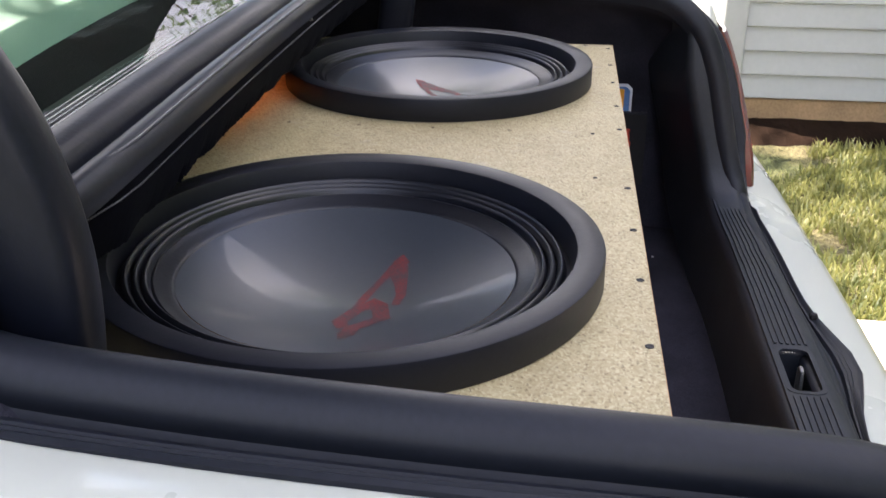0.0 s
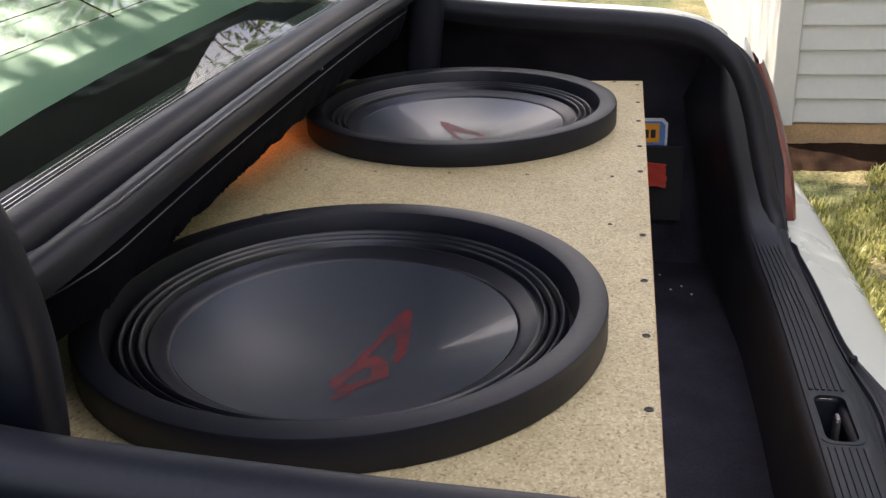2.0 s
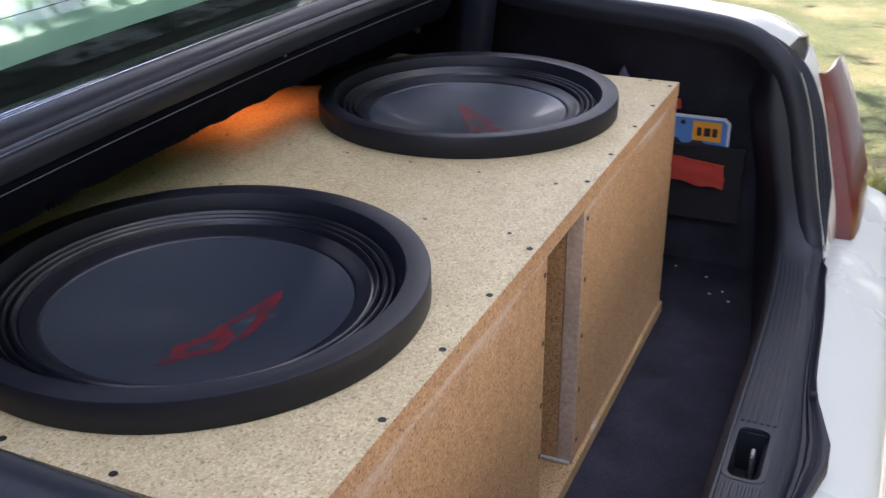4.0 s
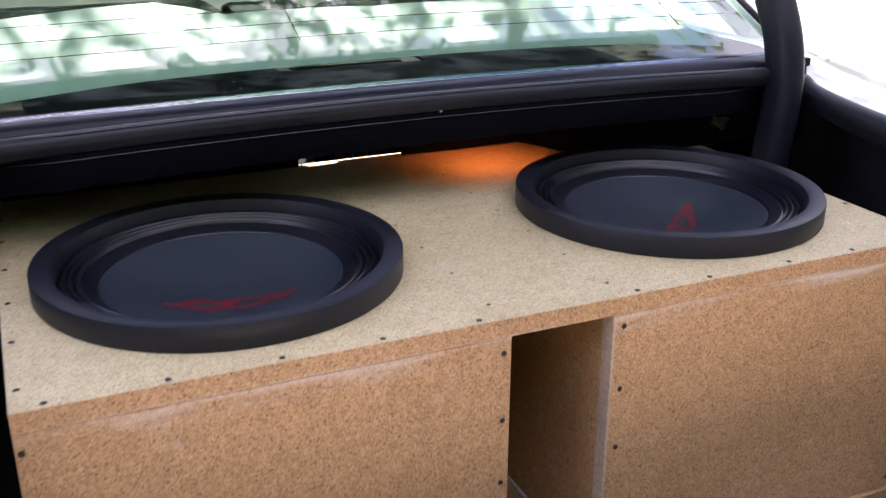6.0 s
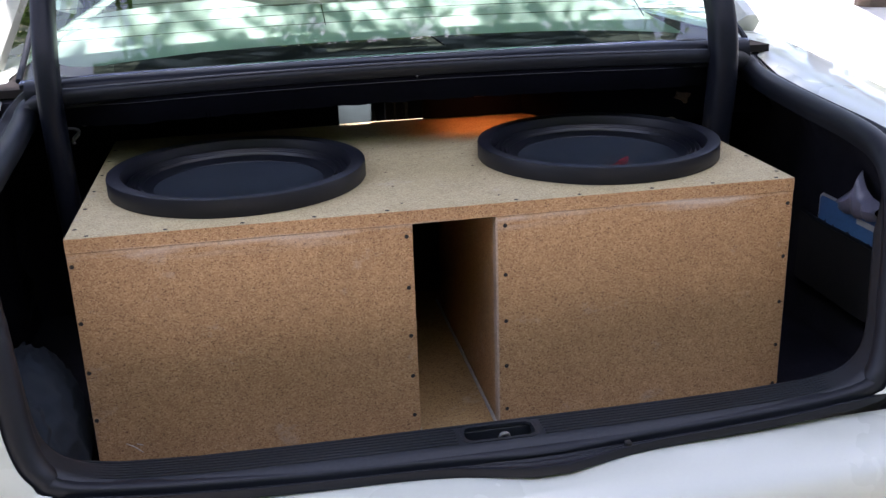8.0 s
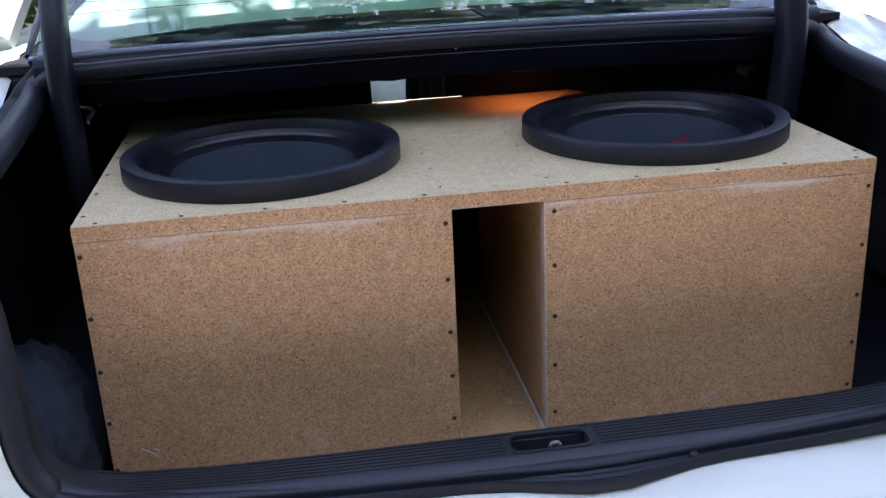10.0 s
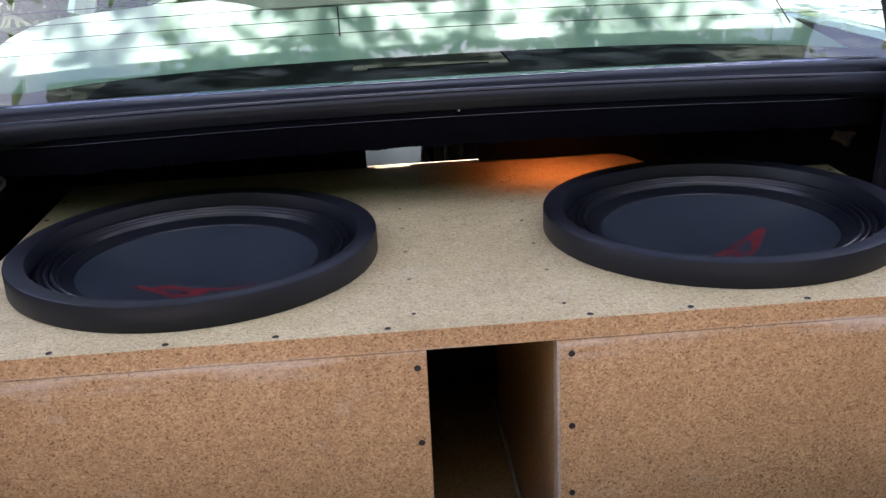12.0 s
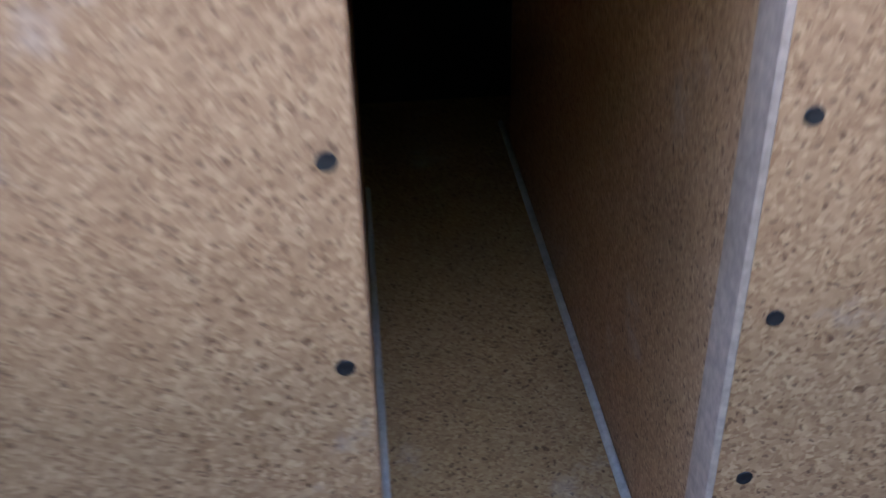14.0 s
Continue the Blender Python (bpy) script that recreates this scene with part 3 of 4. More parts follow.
def sill_trim():
    half = curve_points([(0.030, -0.2285, 0.1225), (0.060, -0.2283, 0.1225), (0.20, -0.2265, 0.1225), (0.34, -0.221, 0.123), (0.44, -0.2135, 0.126), (0.495, -0.207, 0.137), (0.524, -0.2015, 0.158), (0.537, -0.194, 0.19), (0.545, -0.180, 0.24), (0.554, -0.162, 0.31), (0.563, -0.138, 0.365), (0.570, -0.112, 0.388), (0.576, -0.085, 0.398)], 5)
    other = [Vector((-q.x, q.y, q.z)) for q in half if q.x > 0.031][::-1]
    path = other + [Vector((-0.030, -0.2285, 0.1225))] + half
    inner = lambda q: 0.060 - 0.012 * min(1.0, (abs(q.x) / 0.5) ** 2)
    grid = []
    for k, q in enumerate(path):
        tan = (path[min(k + 1, len(path) - 1)] - path[max(k - 1, 0)]).normalized()
        n = Vector((-tan.z, 0, tan.x)).normalized()
        w = inner(q)
        if abs(q.x) < 0.1:
            w = -0.168 - q.y
        steep = abs(n.x)
        row = [(0.0, -0.006), (0.006, -0.001), (LATCH[2] - q.y if abs(q.x) < 0.1 else 0.0145, 0.0), (LATCH[3] - q.y if abs(q.x) < 0.1 else w - 0.012, 0.0), (w - 0.006, -0.001), (w - 0.001, -0.005), (w + 0.002, -0.013), (w + 0.004 + 0.010 * steep, -0.05), (w + 0.008 + 0.020 * steep, -0.09), (w + 0.014 + 0.03 * steep, -0.128)]
        if steep > 0.6:
            row = [(dy, dn * (1 + 0.45 * (steep - 0.6))) for dy, dn in row]
        top = min(1.0, max(0.04, (0.398 - q.z) / 0.09))
        row = [(dy * top ** 0.7, dn * top ** 0.7) for dy, dn in row]
        grid.append([q + Vector((0, dy, 0)) + n * dn for dy, dn in row])
    bm = sheet(grid)
    gone = [f for f in bm.faces if abs(f.calc_center_median().x - 0.015) < 0.044 and LATCH[2] < f.calc_center_median().y < LATCH[3] and f.calc_center_median().z > 0.1]
    bmesh.ops.delete(bm, geom=gone, context="FACES")
    sill = car_part("sill_trim", thicken(bm, 0.003), SILL, "moulded black plastic sill trim with ribs")
    x0, x1, y0, y1 = LATCH
    for k in range(7):
        y = -0.1745 - 0.0072 * k
        for a, b in (((-0.49, 0.49),) if k == 0 else ((-0.49, x0 - 0.010), (x1 + 0.010, 0.49))):
            pts = []
            for x in np.linspace(a, b, 22):
                near = min(path, key=lambda q: abs(q.x - x))
                f = (y + 0.2285) / 0.0605
                pts.append(Vector((x, near.y + 0.004 + f * (inner(near) - 0.004), near.z + 0.0030 - 0.002 * max(0.0, (abs(x) - 0.44) / 0.05))))
            car_part("rib", sweep(pts, [(-0.0022, -0.001), (-0.0014, 0.0016), (0.0014, 0.0016), (0.0022, -0.001)], lambda q, t: Vector((0, 1, 0))), SILL).parent = sill
    well = car_part("latch_well", block((x0 - 0.004, y0 - 0.004, 0.06), (x1 + 0.004, y1 + 0.004, 0.07)), BLACK, "dark latch recess", False)
    for lo, hi in (((x0 - 0.004, y0 - 0.004, 0.07), (x0, y1 + 0.004, 0.1195)), ((x1, y0 - 0.004, 0.07), (x1 + 0.004, y1 + 0.004, 0.1195)), ((x0, y1, 0.07), (x1, y1 + 0.004, 0.1195)), ((x0, y0 - 0.004, 0.07), (x1, y0, 0.1195))):
        car_part("well_side", block(lo, hi, 0.001), SILL, "", False).parent = well
    ring = lambda grow, r: [(cx + r * math.cos(radians(a0 + d)), cy + r * math.sin(radians(a0 + d))) for cx, cy, a0 in ((x1 + grow - r, y1 + grow - r, 0), (x0 - grow + r, y1 + grow - r, 90), (x0 - grow + r, y0 - grow + r, 180), (x1 + grow - r, y0 - grow + r, 270)) for d in (0, 22, 45, 68, 90)]
    car_part("latch_bezel", turned(plate_shape(ring(0.004, 0.012), 0.004, [ring(-0.001, 0.010)]), Matrix.Translation((0, 0, 0.1262))), SILL, "rounded rim of the latch recess", False).parent = well
    car_part("striker", tube(curve_points([(0.015, -0.20, 0.072), (0.015, -0.20, 0.116), (0.021, -0.20, 0.123), (0.027, -0.20, 0.116), (0.027, -0.20, 0.072)], 5), 0.0026), STEEL, "dark steel latch striker")
    car_part("hole_plug", block((0.162, -0.249, 0.101), (0.170, -0.240, 0.118), 0.0015), BLACK, "dark plug hole in the sill", False)


sill_trim()

# front edge of the opening, under the rear window
lip = []
for x in np.linspace(-0.60, 0.60, 481):
    bow = 0.02 * (abs(x) / 0.6) ** 2
    back = 0.034 * max(0.0, (abs(x) - 0.42) / 0.12) ** 1.5
    rag = 0.002 * noise.noise((x * 30, 0, 0)) + 0.0035 * noise.noise((x * 420, 1, 0)) * (0.3 + abs(noise.noise((x * 23, 4, 0))))
    lip.append([Vector((x, y + back, z - 0.038 * x * x)) for y, z in ((0.322, 0.489), (0.3178, 0.4865), (0.3176, 0.4785), (0.3195, 0.470), (0.325, 0.456), (0.331 + rag, 0.4425 + rag))])
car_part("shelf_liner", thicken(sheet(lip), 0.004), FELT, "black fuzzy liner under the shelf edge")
deck = []
for x in np.linspace(-0.59, 0.59, 31):
    bow = 0.012 * (abs(x) / 0.72) ** 2
    deck.append([Vector((x, y - bow * 0.5, z - bow * 0.55)) for y, z in ((0.335, 0.470), (0.3365, 0.488), (0.338, 0.498), (0.341, 0.5045), (0.346, 0.5085), (0.353, 0.5108), (0.3595, 0.5120), (0.364, 0.510))])
car_part("deck_panel", thicken(sheet(deck), 0.003), PLASTIC, "black panel below the rear window")
for k, (dy, dz) in enumerate(((0.3620, 0.5128), (0.3655, 0.5133), (0.3690, 0.5137), (0.3730, 0.5142))):
    pts = [Vector((x, dy - 0.006 * (abs(x) / 0.72) ** 2, dz - 0.012 * (abs(x) / 0.72) ** 2)) for x in np.linspace(-0.60, 0.60, 25)]
    car_part("window_trim", tube(pts, (0.0005, 0.0004, 0.0006, 0.0003)[k], 6), CHROME, "thin bright window trim")
pts = [Vector((x, 0.369 - 0.006 * (abs(x) / 0.72) ** 2, 0.511 - 0.012 * (abs(x) / 0.72) ** 2)) for x in np.linspace(-0.60, 0.60, 25)]
car_part("window_gasket", sweep(pts, [(-0.008, -0.006), (-0.008, 0.0008), (0.010, 0.0015), (0.010, -0.006)], lambda q, t: Vector((0, 1, 0.25))), RUBBER, "black window gasket")
# thin grey tubes that draw the highlights along the rubber and liner edges
EDGE_SHEEN = plain("rubber_edge_sheen", (0.030, 0.031, 0.038), 0.35, vary=0.2)
for y, z, size in ((0.3136, 0.5075, 0.0009), (0.3163, 0.4783, 0.0005)):
    pts = [Vector((x, y + 0.034 * max(0.0, (abs(x) - 0.42) / 0.12) ** 1.5, z - 0.038 * x * x)) for x in np.linspace(-0.49, 0.49, 41)]
    car_part("rubber_highlight", tube(pts, size, 6), EDGE_SHEEN, "fine grey line painted as the rubber edge's highlight")
car_part("screw", tube([Vector((0.010, 0.318, 0.4845)), Vector((0.010, 0.3148, 0.4855))], 0.0017, 8), STEEL, "small bright screw")

# rear window, roof and cabin
GA, GB = Vector((0, 0.374, 0.519)), Vector((0, 1.28, 0.998))
rows = []
for v in np.linspace(-0.015, 1, 10):
    c = GA.lerp(GB, v) + Vector((0, 0, 0.004 * math.sin(math.pi * max(0.0, v))))
    w = 0.60 - 0.05 * v
    rows.append([Vector((w * u, c.y + 0.03 * u ** 4, c.z - 0.012 * u * u)) for u in np.linspace(-1, 1, 13)])
window = car_part("rear_window", sheet(rows), GLASS, "green-tinted rear window glass")
window.visible_shadow = False
# pale translucent strip added along the foot of the glass, on its inner side, pointed at one end and rounded at the
# other
glass_strip = []
for x in np.concatenate([np.linspace(-0.560, -0.44, 13), np.linspace(-0.40, 0.36, 20), np.linspace(0.38, 0.500, 10)]):
    low = 0.4115 - 0.004 * max(0.0, min(1.0, (-0.30 - x) / 0.18)) - 0.004 * max(0.0, min(1.0, (x - 0.30) / 0.15)) + 0.0015 * noise.noise((x * 9, 0, 3))
    high = 0.5115 + 0.004 * noise.noise((x * 5, 2, 0)) - 0.003 * math.exp(-((x + 0.012) / 0.02) ** 2) + 0.030 * max(0.0, min(1.0, (-0.20 - x) / 0.07))
    if x < -0.47:
        round_off = math.sqrt(max(0.0, 1 - ((-0.47 - x) / 0.0905) ** 2))
        low, high = 0.448 + (low - 0.448) * round_off, 0.448 + (high - 0.448) * round_off
    if x > 0.40:
        high = low + (high - low) * (1 - (x - 0.40) / 0.1005)
    glass_strip.append([Vector((x, y, 0.5145 + 0.5287 * (y - 0.374) - 0.012 * (x / 0.6) ** 2 - 0.018 * (x / 0.6) ** 4)) for y in (low + (high - low) * v for v in np.linspace(0, 1, 9))])
glass_strip = car_part("window_strip", sheet(glass_strip), PALE_STRIP, "pale translucent strip added along the foot of the glass")
glass_strip.parent = window
for k in range(7):
    v = 0.090 + 0.0300 * k
    c = GA.lerp(GB, v) - Vector((0, 0, 0.0012))
    w = 0.585 - 0.05 * v
    line = tube([Vector((w * u, c.y + 0.03 * u ** 4, c.z - 0.012 * u * u)) for u in np.linspace(-1, 1, 17)], 0.0005, 4)
    car_part("heater_line", line, BLACK, "", False).parent = window
for x0, x1, v0, v1 in ((0.435, 0.432, 0.065, 0.16), (-0.120, -0.122, 0.088, 0.15)):
    line = tube([GA.lerp(GB, v) + Vector((x0 + (x1 - x0) * (v - v0) / (v1 - v0), 0, -0.004)) for v in np.linspace(v0, v1, 5)], 0.0009, 5)
    car_part("heater_lead", line, BLACK, "thin dark heater lead", False).parent = window
for s in (1, -1):
    side = [GA.lerp(GB, v) + Vector((s * (0.605 - 0.05 * v), 0.03, -0.006)) for v in np.linspace(-0.02, 1.0, 9)]
    car_part("window_trim", tube(side, 0.005, 8), RUBBER, "black side moulding of the rear window")
roof = sheet([[Vector((x, y, z - 0.06 * (x / 0.56) ** 2 * 0.4)) for x in np.linspace(-0.57, 0.57, 9)] for y, z in ((1.27, 0.988), (1.5, 1.02), (1.9, 1.03), (2.4, 0.995))])
car_part("roof", thicken(roof, 0.02), PAINT, "white roof")
for s in (1, -1):
    for a, b, w in (((0.695, 0.56, 0.50), (0.575, 1.30, 0.975), 0.028), ((0.72, 1.55, 0.5), (0.58, 1.6, 0.99), 0.03), ((0.70, 3.05, 0.52), (0.57, 2.42, 0.975), 0.03)):
        pts = [Vector((s * p[0], p[1], p[2])) for p in (a, b)]
        car_part("pillar", tube(pts, w, 8), PAINT, "white roof pillar")
car_part("belt_panel", block((-0.70, 2.9, 0.2), (0.70, 3.1, 0.50), 0.03, 3), CABIN, "grey dashboard")
ws = sheet([[Vector((w * u, y, z)) for u in np.linspace(-1, 1, 5)] for y, z, w in ((3.08, 0.53, 0.66), (2.42, 0.985, 0.55))])
car_part("windshield", ws, GLASS, "green-tinted windshield glass").visible_shadow = False

# opening added to the shelf so sun strikes the box's back edge
SUN_SLOT = [(-0.090, 0.618), (-0.068, 0.600), (-0.028, 0.604), (-0.022, 0.613), (0.082, 0.614), (0.082, 0.631), (-0.090, 0.631)]
shelf_outline = [(-0.66, 0.40), (0.66, 0.40), (0.64, 0.97), (0.012, 0.97), (0.012, 0.885), (-0.10, 0.885), (-0.10, 0.97), (-0.64, 0.97)]
shelf = car_part("parcel_shelf", turned(plate_shape(shelf_outline, 0.012, [SUN_SLOT]), Matrix.Translation((0, 0, 0.488))), SHELF, "dark grey-brown carpeted parcel shelf", False)
for x, y in ((0.526, 0.55), (-0.564, 0.497)):
    car_part("shelf_clip", lathe([(0, 0.004), (0.008, 0.003), (0.010, 0.0)], 12, (x, y, 0.489)), BLACK, "black push clip").parent = shelf
black_outline = [(x, 0.405) for x in np.linspace(-0.43, 0.345, 6)] + [(0.372, 0.44), (0.385, 0.52), (0.385, 0.70), (0.375, 0.86), (0.110, 0.86), (0.110, 0.595), (-0.110, 0.595), (-0.110, 0.86), (-0.430, 0.86), (-0.445, 0.70), (-0.447, 0.52), (-0.442, 0.45)]
shelf_black_area = car_part("shelf_black_area", turned(plate_shape(black_outline, 0.003), Matrix.Translation((0, 0, 0.4915))), FELT, "flat black area on the parcel shelf", False)
shelf_black_area.parent = shelf
for lo, hi, back in (((-0.62, 0.955, 0.1), (-0.06, 1.12, 0.531), 0.0), ((0.075, 0.955, 0.1), (0.62, 1.12, 0.518), 0.0), ((-0.062, 0.985, 0.1), (0.077, 1.08, 0.517), 0.035)):
    rows = []
    for u in np.linspace(0, 1, 25):
        end = (0.006 if back else 0.045) * (1 - min(1.0, min(u, 1 - u) / 0.12)) ** 2
        sag = 0.004 * noise.noise((lo[0] + 6 * u, 1.7, 0))
        rows.append([Vector((lo[0] + (hi[0] - lo[0]) * u, y + back, hi[2] - drop + (0 if drop > 0.1 else sag) - end * (1 if 0.02 > drop else 0.6))) for y, drop in ((0.945, 0.30), (0.935, 0.060), (0.945, 0.042), (0.975, 0.026), (1.02, 0.013), (1.07, 0.003), (1.11, 0.0), (1.15, 0.008), (1.18, 0.04), (1.19, 0.30))])
    car_part("rear_seat", thicken(sheet(rows), 0.004), SEAT, "dark fabric rear seat back")
tilt = [(0.80, 0.24), (0.815, 0.235), (0.915, 0.395), (0.90, 0.405)]
armrest = bmesh.new()
ends = [[armrest.verts.new((x + 0.10 * (0.32 - z) * lean, y, z)) for y, z in tilt] for x, lean in ((-0.135, 0), (0.0, 1))]
for k in range(4):
    armrest.faces.new((ends[0][k], ends[0][(k + 1) % 4], ends[1][(k + 1) % 4], ends[1][k]))
armrest.faces.new(ends[0])
armrest.faces.new(ends[1])
bmesh.ops.bevel(armrest, geom=armrest.edges[:], offset=0.004, segments=2, affect="EDGES", profile=0.5)
car_part("armrest", armrest, FABRIC, "pale folded armrest leaning in the pass-through")

for s in (1, -1):
    car_part("corner_liner", block((s * 0.62 - 0.04, 0.40, 0.425), (s * 0.62 + 0.04, 0.70, 0.474), 0.006), LINER, "black carpet liner under the shelf corner", False)

# bulkhead behind the speaker box, with its pass-through
for lo, hi in (((-0.74, 0.66, 0.0), (-0.118, 0.68, 0.470)), ((0.004, 0.70, 0.0), (0.74, 0.72, 0.470)), ((0.74, 0.70, 0.0), (0.86, 0.72, 0.40)), ((-0.86, 0.66, 0.0), (-0.74, 0.68, 0.40)), ((-0.03, 0.93, 0.20), (0.10, 0.945, 0.474)), ((-0.118, 0.66, 0.0), (0.004, 0.68, 0.27)), ((-0.118, 0.66, 0.405), (0.004, 0.68, 0.476))):
    car_part("bulkhead", block(lo, hi), LINER, "black trunk bulkhead", False)


def near(x):
    """How far the hanging liner comes forward; the right-hand bend is added to block lamp glow."""
    u = min(1.0, max(0.0, (x - 0.245) / 0.07))
    return 0.128 * u * u * (3 - 2 * u)


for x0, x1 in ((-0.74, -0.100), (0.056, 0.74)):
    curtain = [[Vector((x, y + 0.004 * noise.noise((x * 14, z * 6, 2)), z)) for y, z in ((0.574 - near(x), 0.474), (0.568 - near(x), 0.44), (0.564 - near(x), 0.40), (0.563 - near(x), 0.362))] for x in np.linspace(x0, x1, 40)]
    car_part("seat_liner", thicken(sheet(curtain), 0.004), FELT, "black liner hanging behind the shelf onto the box, bent forward to block lamp glow")
for x, w in ((0.018, 0.006), (0.038, 0.010)):
    car_part("seat_bracket", block((x, 0.685, 0.28), (x + w, 0.697, 0.42), 0.002), SILL, "dark upright seat bracket", False)

# lid on its two arms
LID = curve_points([(0, 0.488, 0.735), (0, 0.480, 0.79), (0, 0.468, 0.86), (0, 0.450, 0.94), (0, 0.425, 1.03), (0, 0.375, 1.16), (0, 0.295, 1.32), (0, 0.17, 1.48)], 3)


def lid_rows(gap, first=0):
    rows = []
    for k, c in list(enumerate(LID))[first:]:
        v = k / (len(LID) - 1)
        along = LID[min(k + 1, len(LID) - 1)] - LID[max(k - 1, 0)]
        c = c + Vector((0, -along.z, along.y)).normalized() * gap
        rows.append([Vector(((0.72 - 0.03 * v - 0.17 * max(0.0, min(1.0, (1.06 - c.z) / 0.30)) ** 1.1) * u, c.y + 0.02 * u * u, c.z - 0.02 * u * u)) for u in np.linspace(-1, 1, 11)])
    return sheet(rows)


lid = car_part("trunk_lid", thicken(lid_rows(0), 0.024), PAINT, "raised white trunk lid")
liner = lid_rows(0.050, 1)
car_part("lid_liner", thicken(liner, 0.003), BLACK, "black carpet under the trunk lid").parent = lid
edge = [Vector((x, 0.458 + 0.02 * (x / 0.72) ** 2, 0.727 - 0.02 * (x / 0.72) ** 2)) for x in np.linspace(-0.51, 0.51, 17)]
car_part("lid_seal", sweep(edge, [(0.034 * math.cos(a), 0.012 * math.sin(a)) for a in np.linspace(0, 2 * math.pi, 15)[:-1]], lambda q, t: Vector((0, 1, 0))), BLACK, "black rubber along the lid edge").parent = lid
ARM = [(0.352, 0.20), (0.340, 0.26), (0.328, 0.32), (0.318, 0.385), (0.311, 0.45), (0.312, 0.495), (0.323, 0.54), (0.346, 0.585), (0.378, 0.632), (0.416, 0.675), (0.445, 0.72), (0.456, 0.77), (0.460, 0.815)]
for s in (1, -1):
    at, half = (0.53, 0.021) if s > 0 else (-0.549, 0.017)
    arm = curve_points([(at, y, z) for y, z in ARM], 5)
    sec = [(half * math.copysign(abs(math.cos(a)) ** 0.6, math.cos(a)), 0.025 * math.copysign(abs(math.sin(a)) ** 0.6, math.sin(a))) for a in np.linspace(0, 2 * math.pi, 25)[:-1]]
    car_part("hinge_arm", sweep(arm, sec, lambda q, t: Vector((1, 0, 0)), upright=False), PLASTIC, "black curved hinge arm of the trunk lid")
    if s < 0:
        curl = [Vector((-0.541 + 0.005 * math.sin(2.2 * a) + 0.0065 * math.cos(a), 0.402 + 0.003 * a, 0.409 + 0.008 * math.sin(a) + 0.002 * a)) for a in np.linspace(-2.4, 2.1, 16)]
        bracket = car_part("hinge_bracket", tube(curl, lambda u: 0.0036 - 0.0014 * abs(2 * u - 1), 8), STEEL, "bare curled metal hinge bracket")
        car_part("bracket_tab", turned(block((-0.008, -0.002, -0.0025), (0.008, 0.002, 0.0025), 0.001), Matrix.Translation((-0.519, 0.42, 0.423)) @ Matrix.Rotation(-0.3, 4, "Y")), STEEL, "small bent metal tab", False).parent = bracket
    else:
        plate = block((-0.014, -0.003, -0.009), (0.014, 0.003, 0.009), 0.0025, 2)
        bmesh.ops.subdivide_edges(plate, edges=plate.edges[:], cuts=3, use_grid_fill=True)
        for v in plate.verts:
            v.co += 0.006 * noise.noise_vector(v.co * 70)
        car_part("hinge_bracket", turned(plate, Matrix.Translation((0.500, 0.402, 0.404)) @ Matrix.Rotation(0.25, 4, "Y")), RUST, "crumpled rusty metal hinge bracket")

# trunk lamp under the shelf
lamp = car_part("trunk_lamp", block((0.115, 0.445, 0.454), (0.195, 0.505, 0.468), 0.004), PLASTIC, "small trunk lamp under the shelf", False)
# unseen baffles, added to limit how far the amber glow spreads
for lo, hi in (((0.1085, 0.447, 0.420), (0.1125, 0.503, 0.456)), ((0.1130, 0.445, 0.420), (0.197, 0.449, 0.456)), ((0.1975, 0.447, 0.424), (0.2015, 0.503, 0.456))):
    car_part("glow_baffle", block(lo, hi, 0.001), PLASTIC, "unseen black baffle added to narrow the lamp's glow", False).parent = lamp
car_part("lamp_lens", block((0.125, 0.455, 0.448), (0.185, 0.495, 0.4535), 0.002), lamp_glow("amber_bulb", (1.0, 0.27, 0.06), 4.8), "glowing amber lamp lens", False).parent = lamp

# ---- speaker box ----
W, H, D, T = 0.5, 0.36, 0.580, 0.019
SUBS = ((-0.281, 0.224), (0.281, 0.224))
speaker_box = thing("speaker_box", "raw chipboard subwoofer box with slot port and dark screws", "speaker box", (0, 0.3, 0))
BOX = Matrix.Translation((0, -0.3, 0))


def box_part(name, bm, label="", material=BOARD):
    return part(name, turned(bm, BOX), material, speaker_box, label)


PL, PR = -0.054, 0.0615
box_part("top_panel", turned(plate_shape([(-W, 0.0006), (W, 0.0006), (W, D), (-W, D)], T, [circle(*c, 0.166) for c in SUBS]), Matrix.Translation((0, 0, H))), "chipboard top panel in its lit tint, with two round cut-outs", TOP_BOARD)
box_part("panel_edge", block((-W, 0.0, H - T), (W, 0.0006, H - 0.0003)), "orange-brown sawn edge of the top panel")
box_part("bottom_panel", block((-W, -0.004, 0), (W, D, T), 0.0008), "", FLOOR_BOARD)
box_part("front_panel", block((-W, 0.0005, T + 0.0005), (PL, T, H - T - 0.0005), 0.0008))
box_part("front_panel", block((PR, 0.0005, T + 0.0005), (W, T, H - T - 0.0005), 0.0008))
box_part("side_panel", block((-W, T, T), (-W + T, D - T, H - T)))
box_part("side_panel", block((W - T, T, T), (W, D - T, H - T)))
box_part("back_panel", block((-W, D - T, T), (W, D, H - T)))
box_part("port_wall", block((PL - T - 0.001, T, T), (PL - 0.001, 0.47, H - T)))
box_part("port_wall", block((PR + 0.001, T, T), (PR + T + 0.001, 0.47, H - T)))
box_part("caulk_bead", tube([Vector((PR - 0.002, 0.003, T + 0.002)), Vector((PR - 0.002, 0.25, T + 0.002)), Vector((PR - 0.002, 0.5, T + 0.002))], 0.0024, 8), "white caulk bead along the port corner", CAULK)
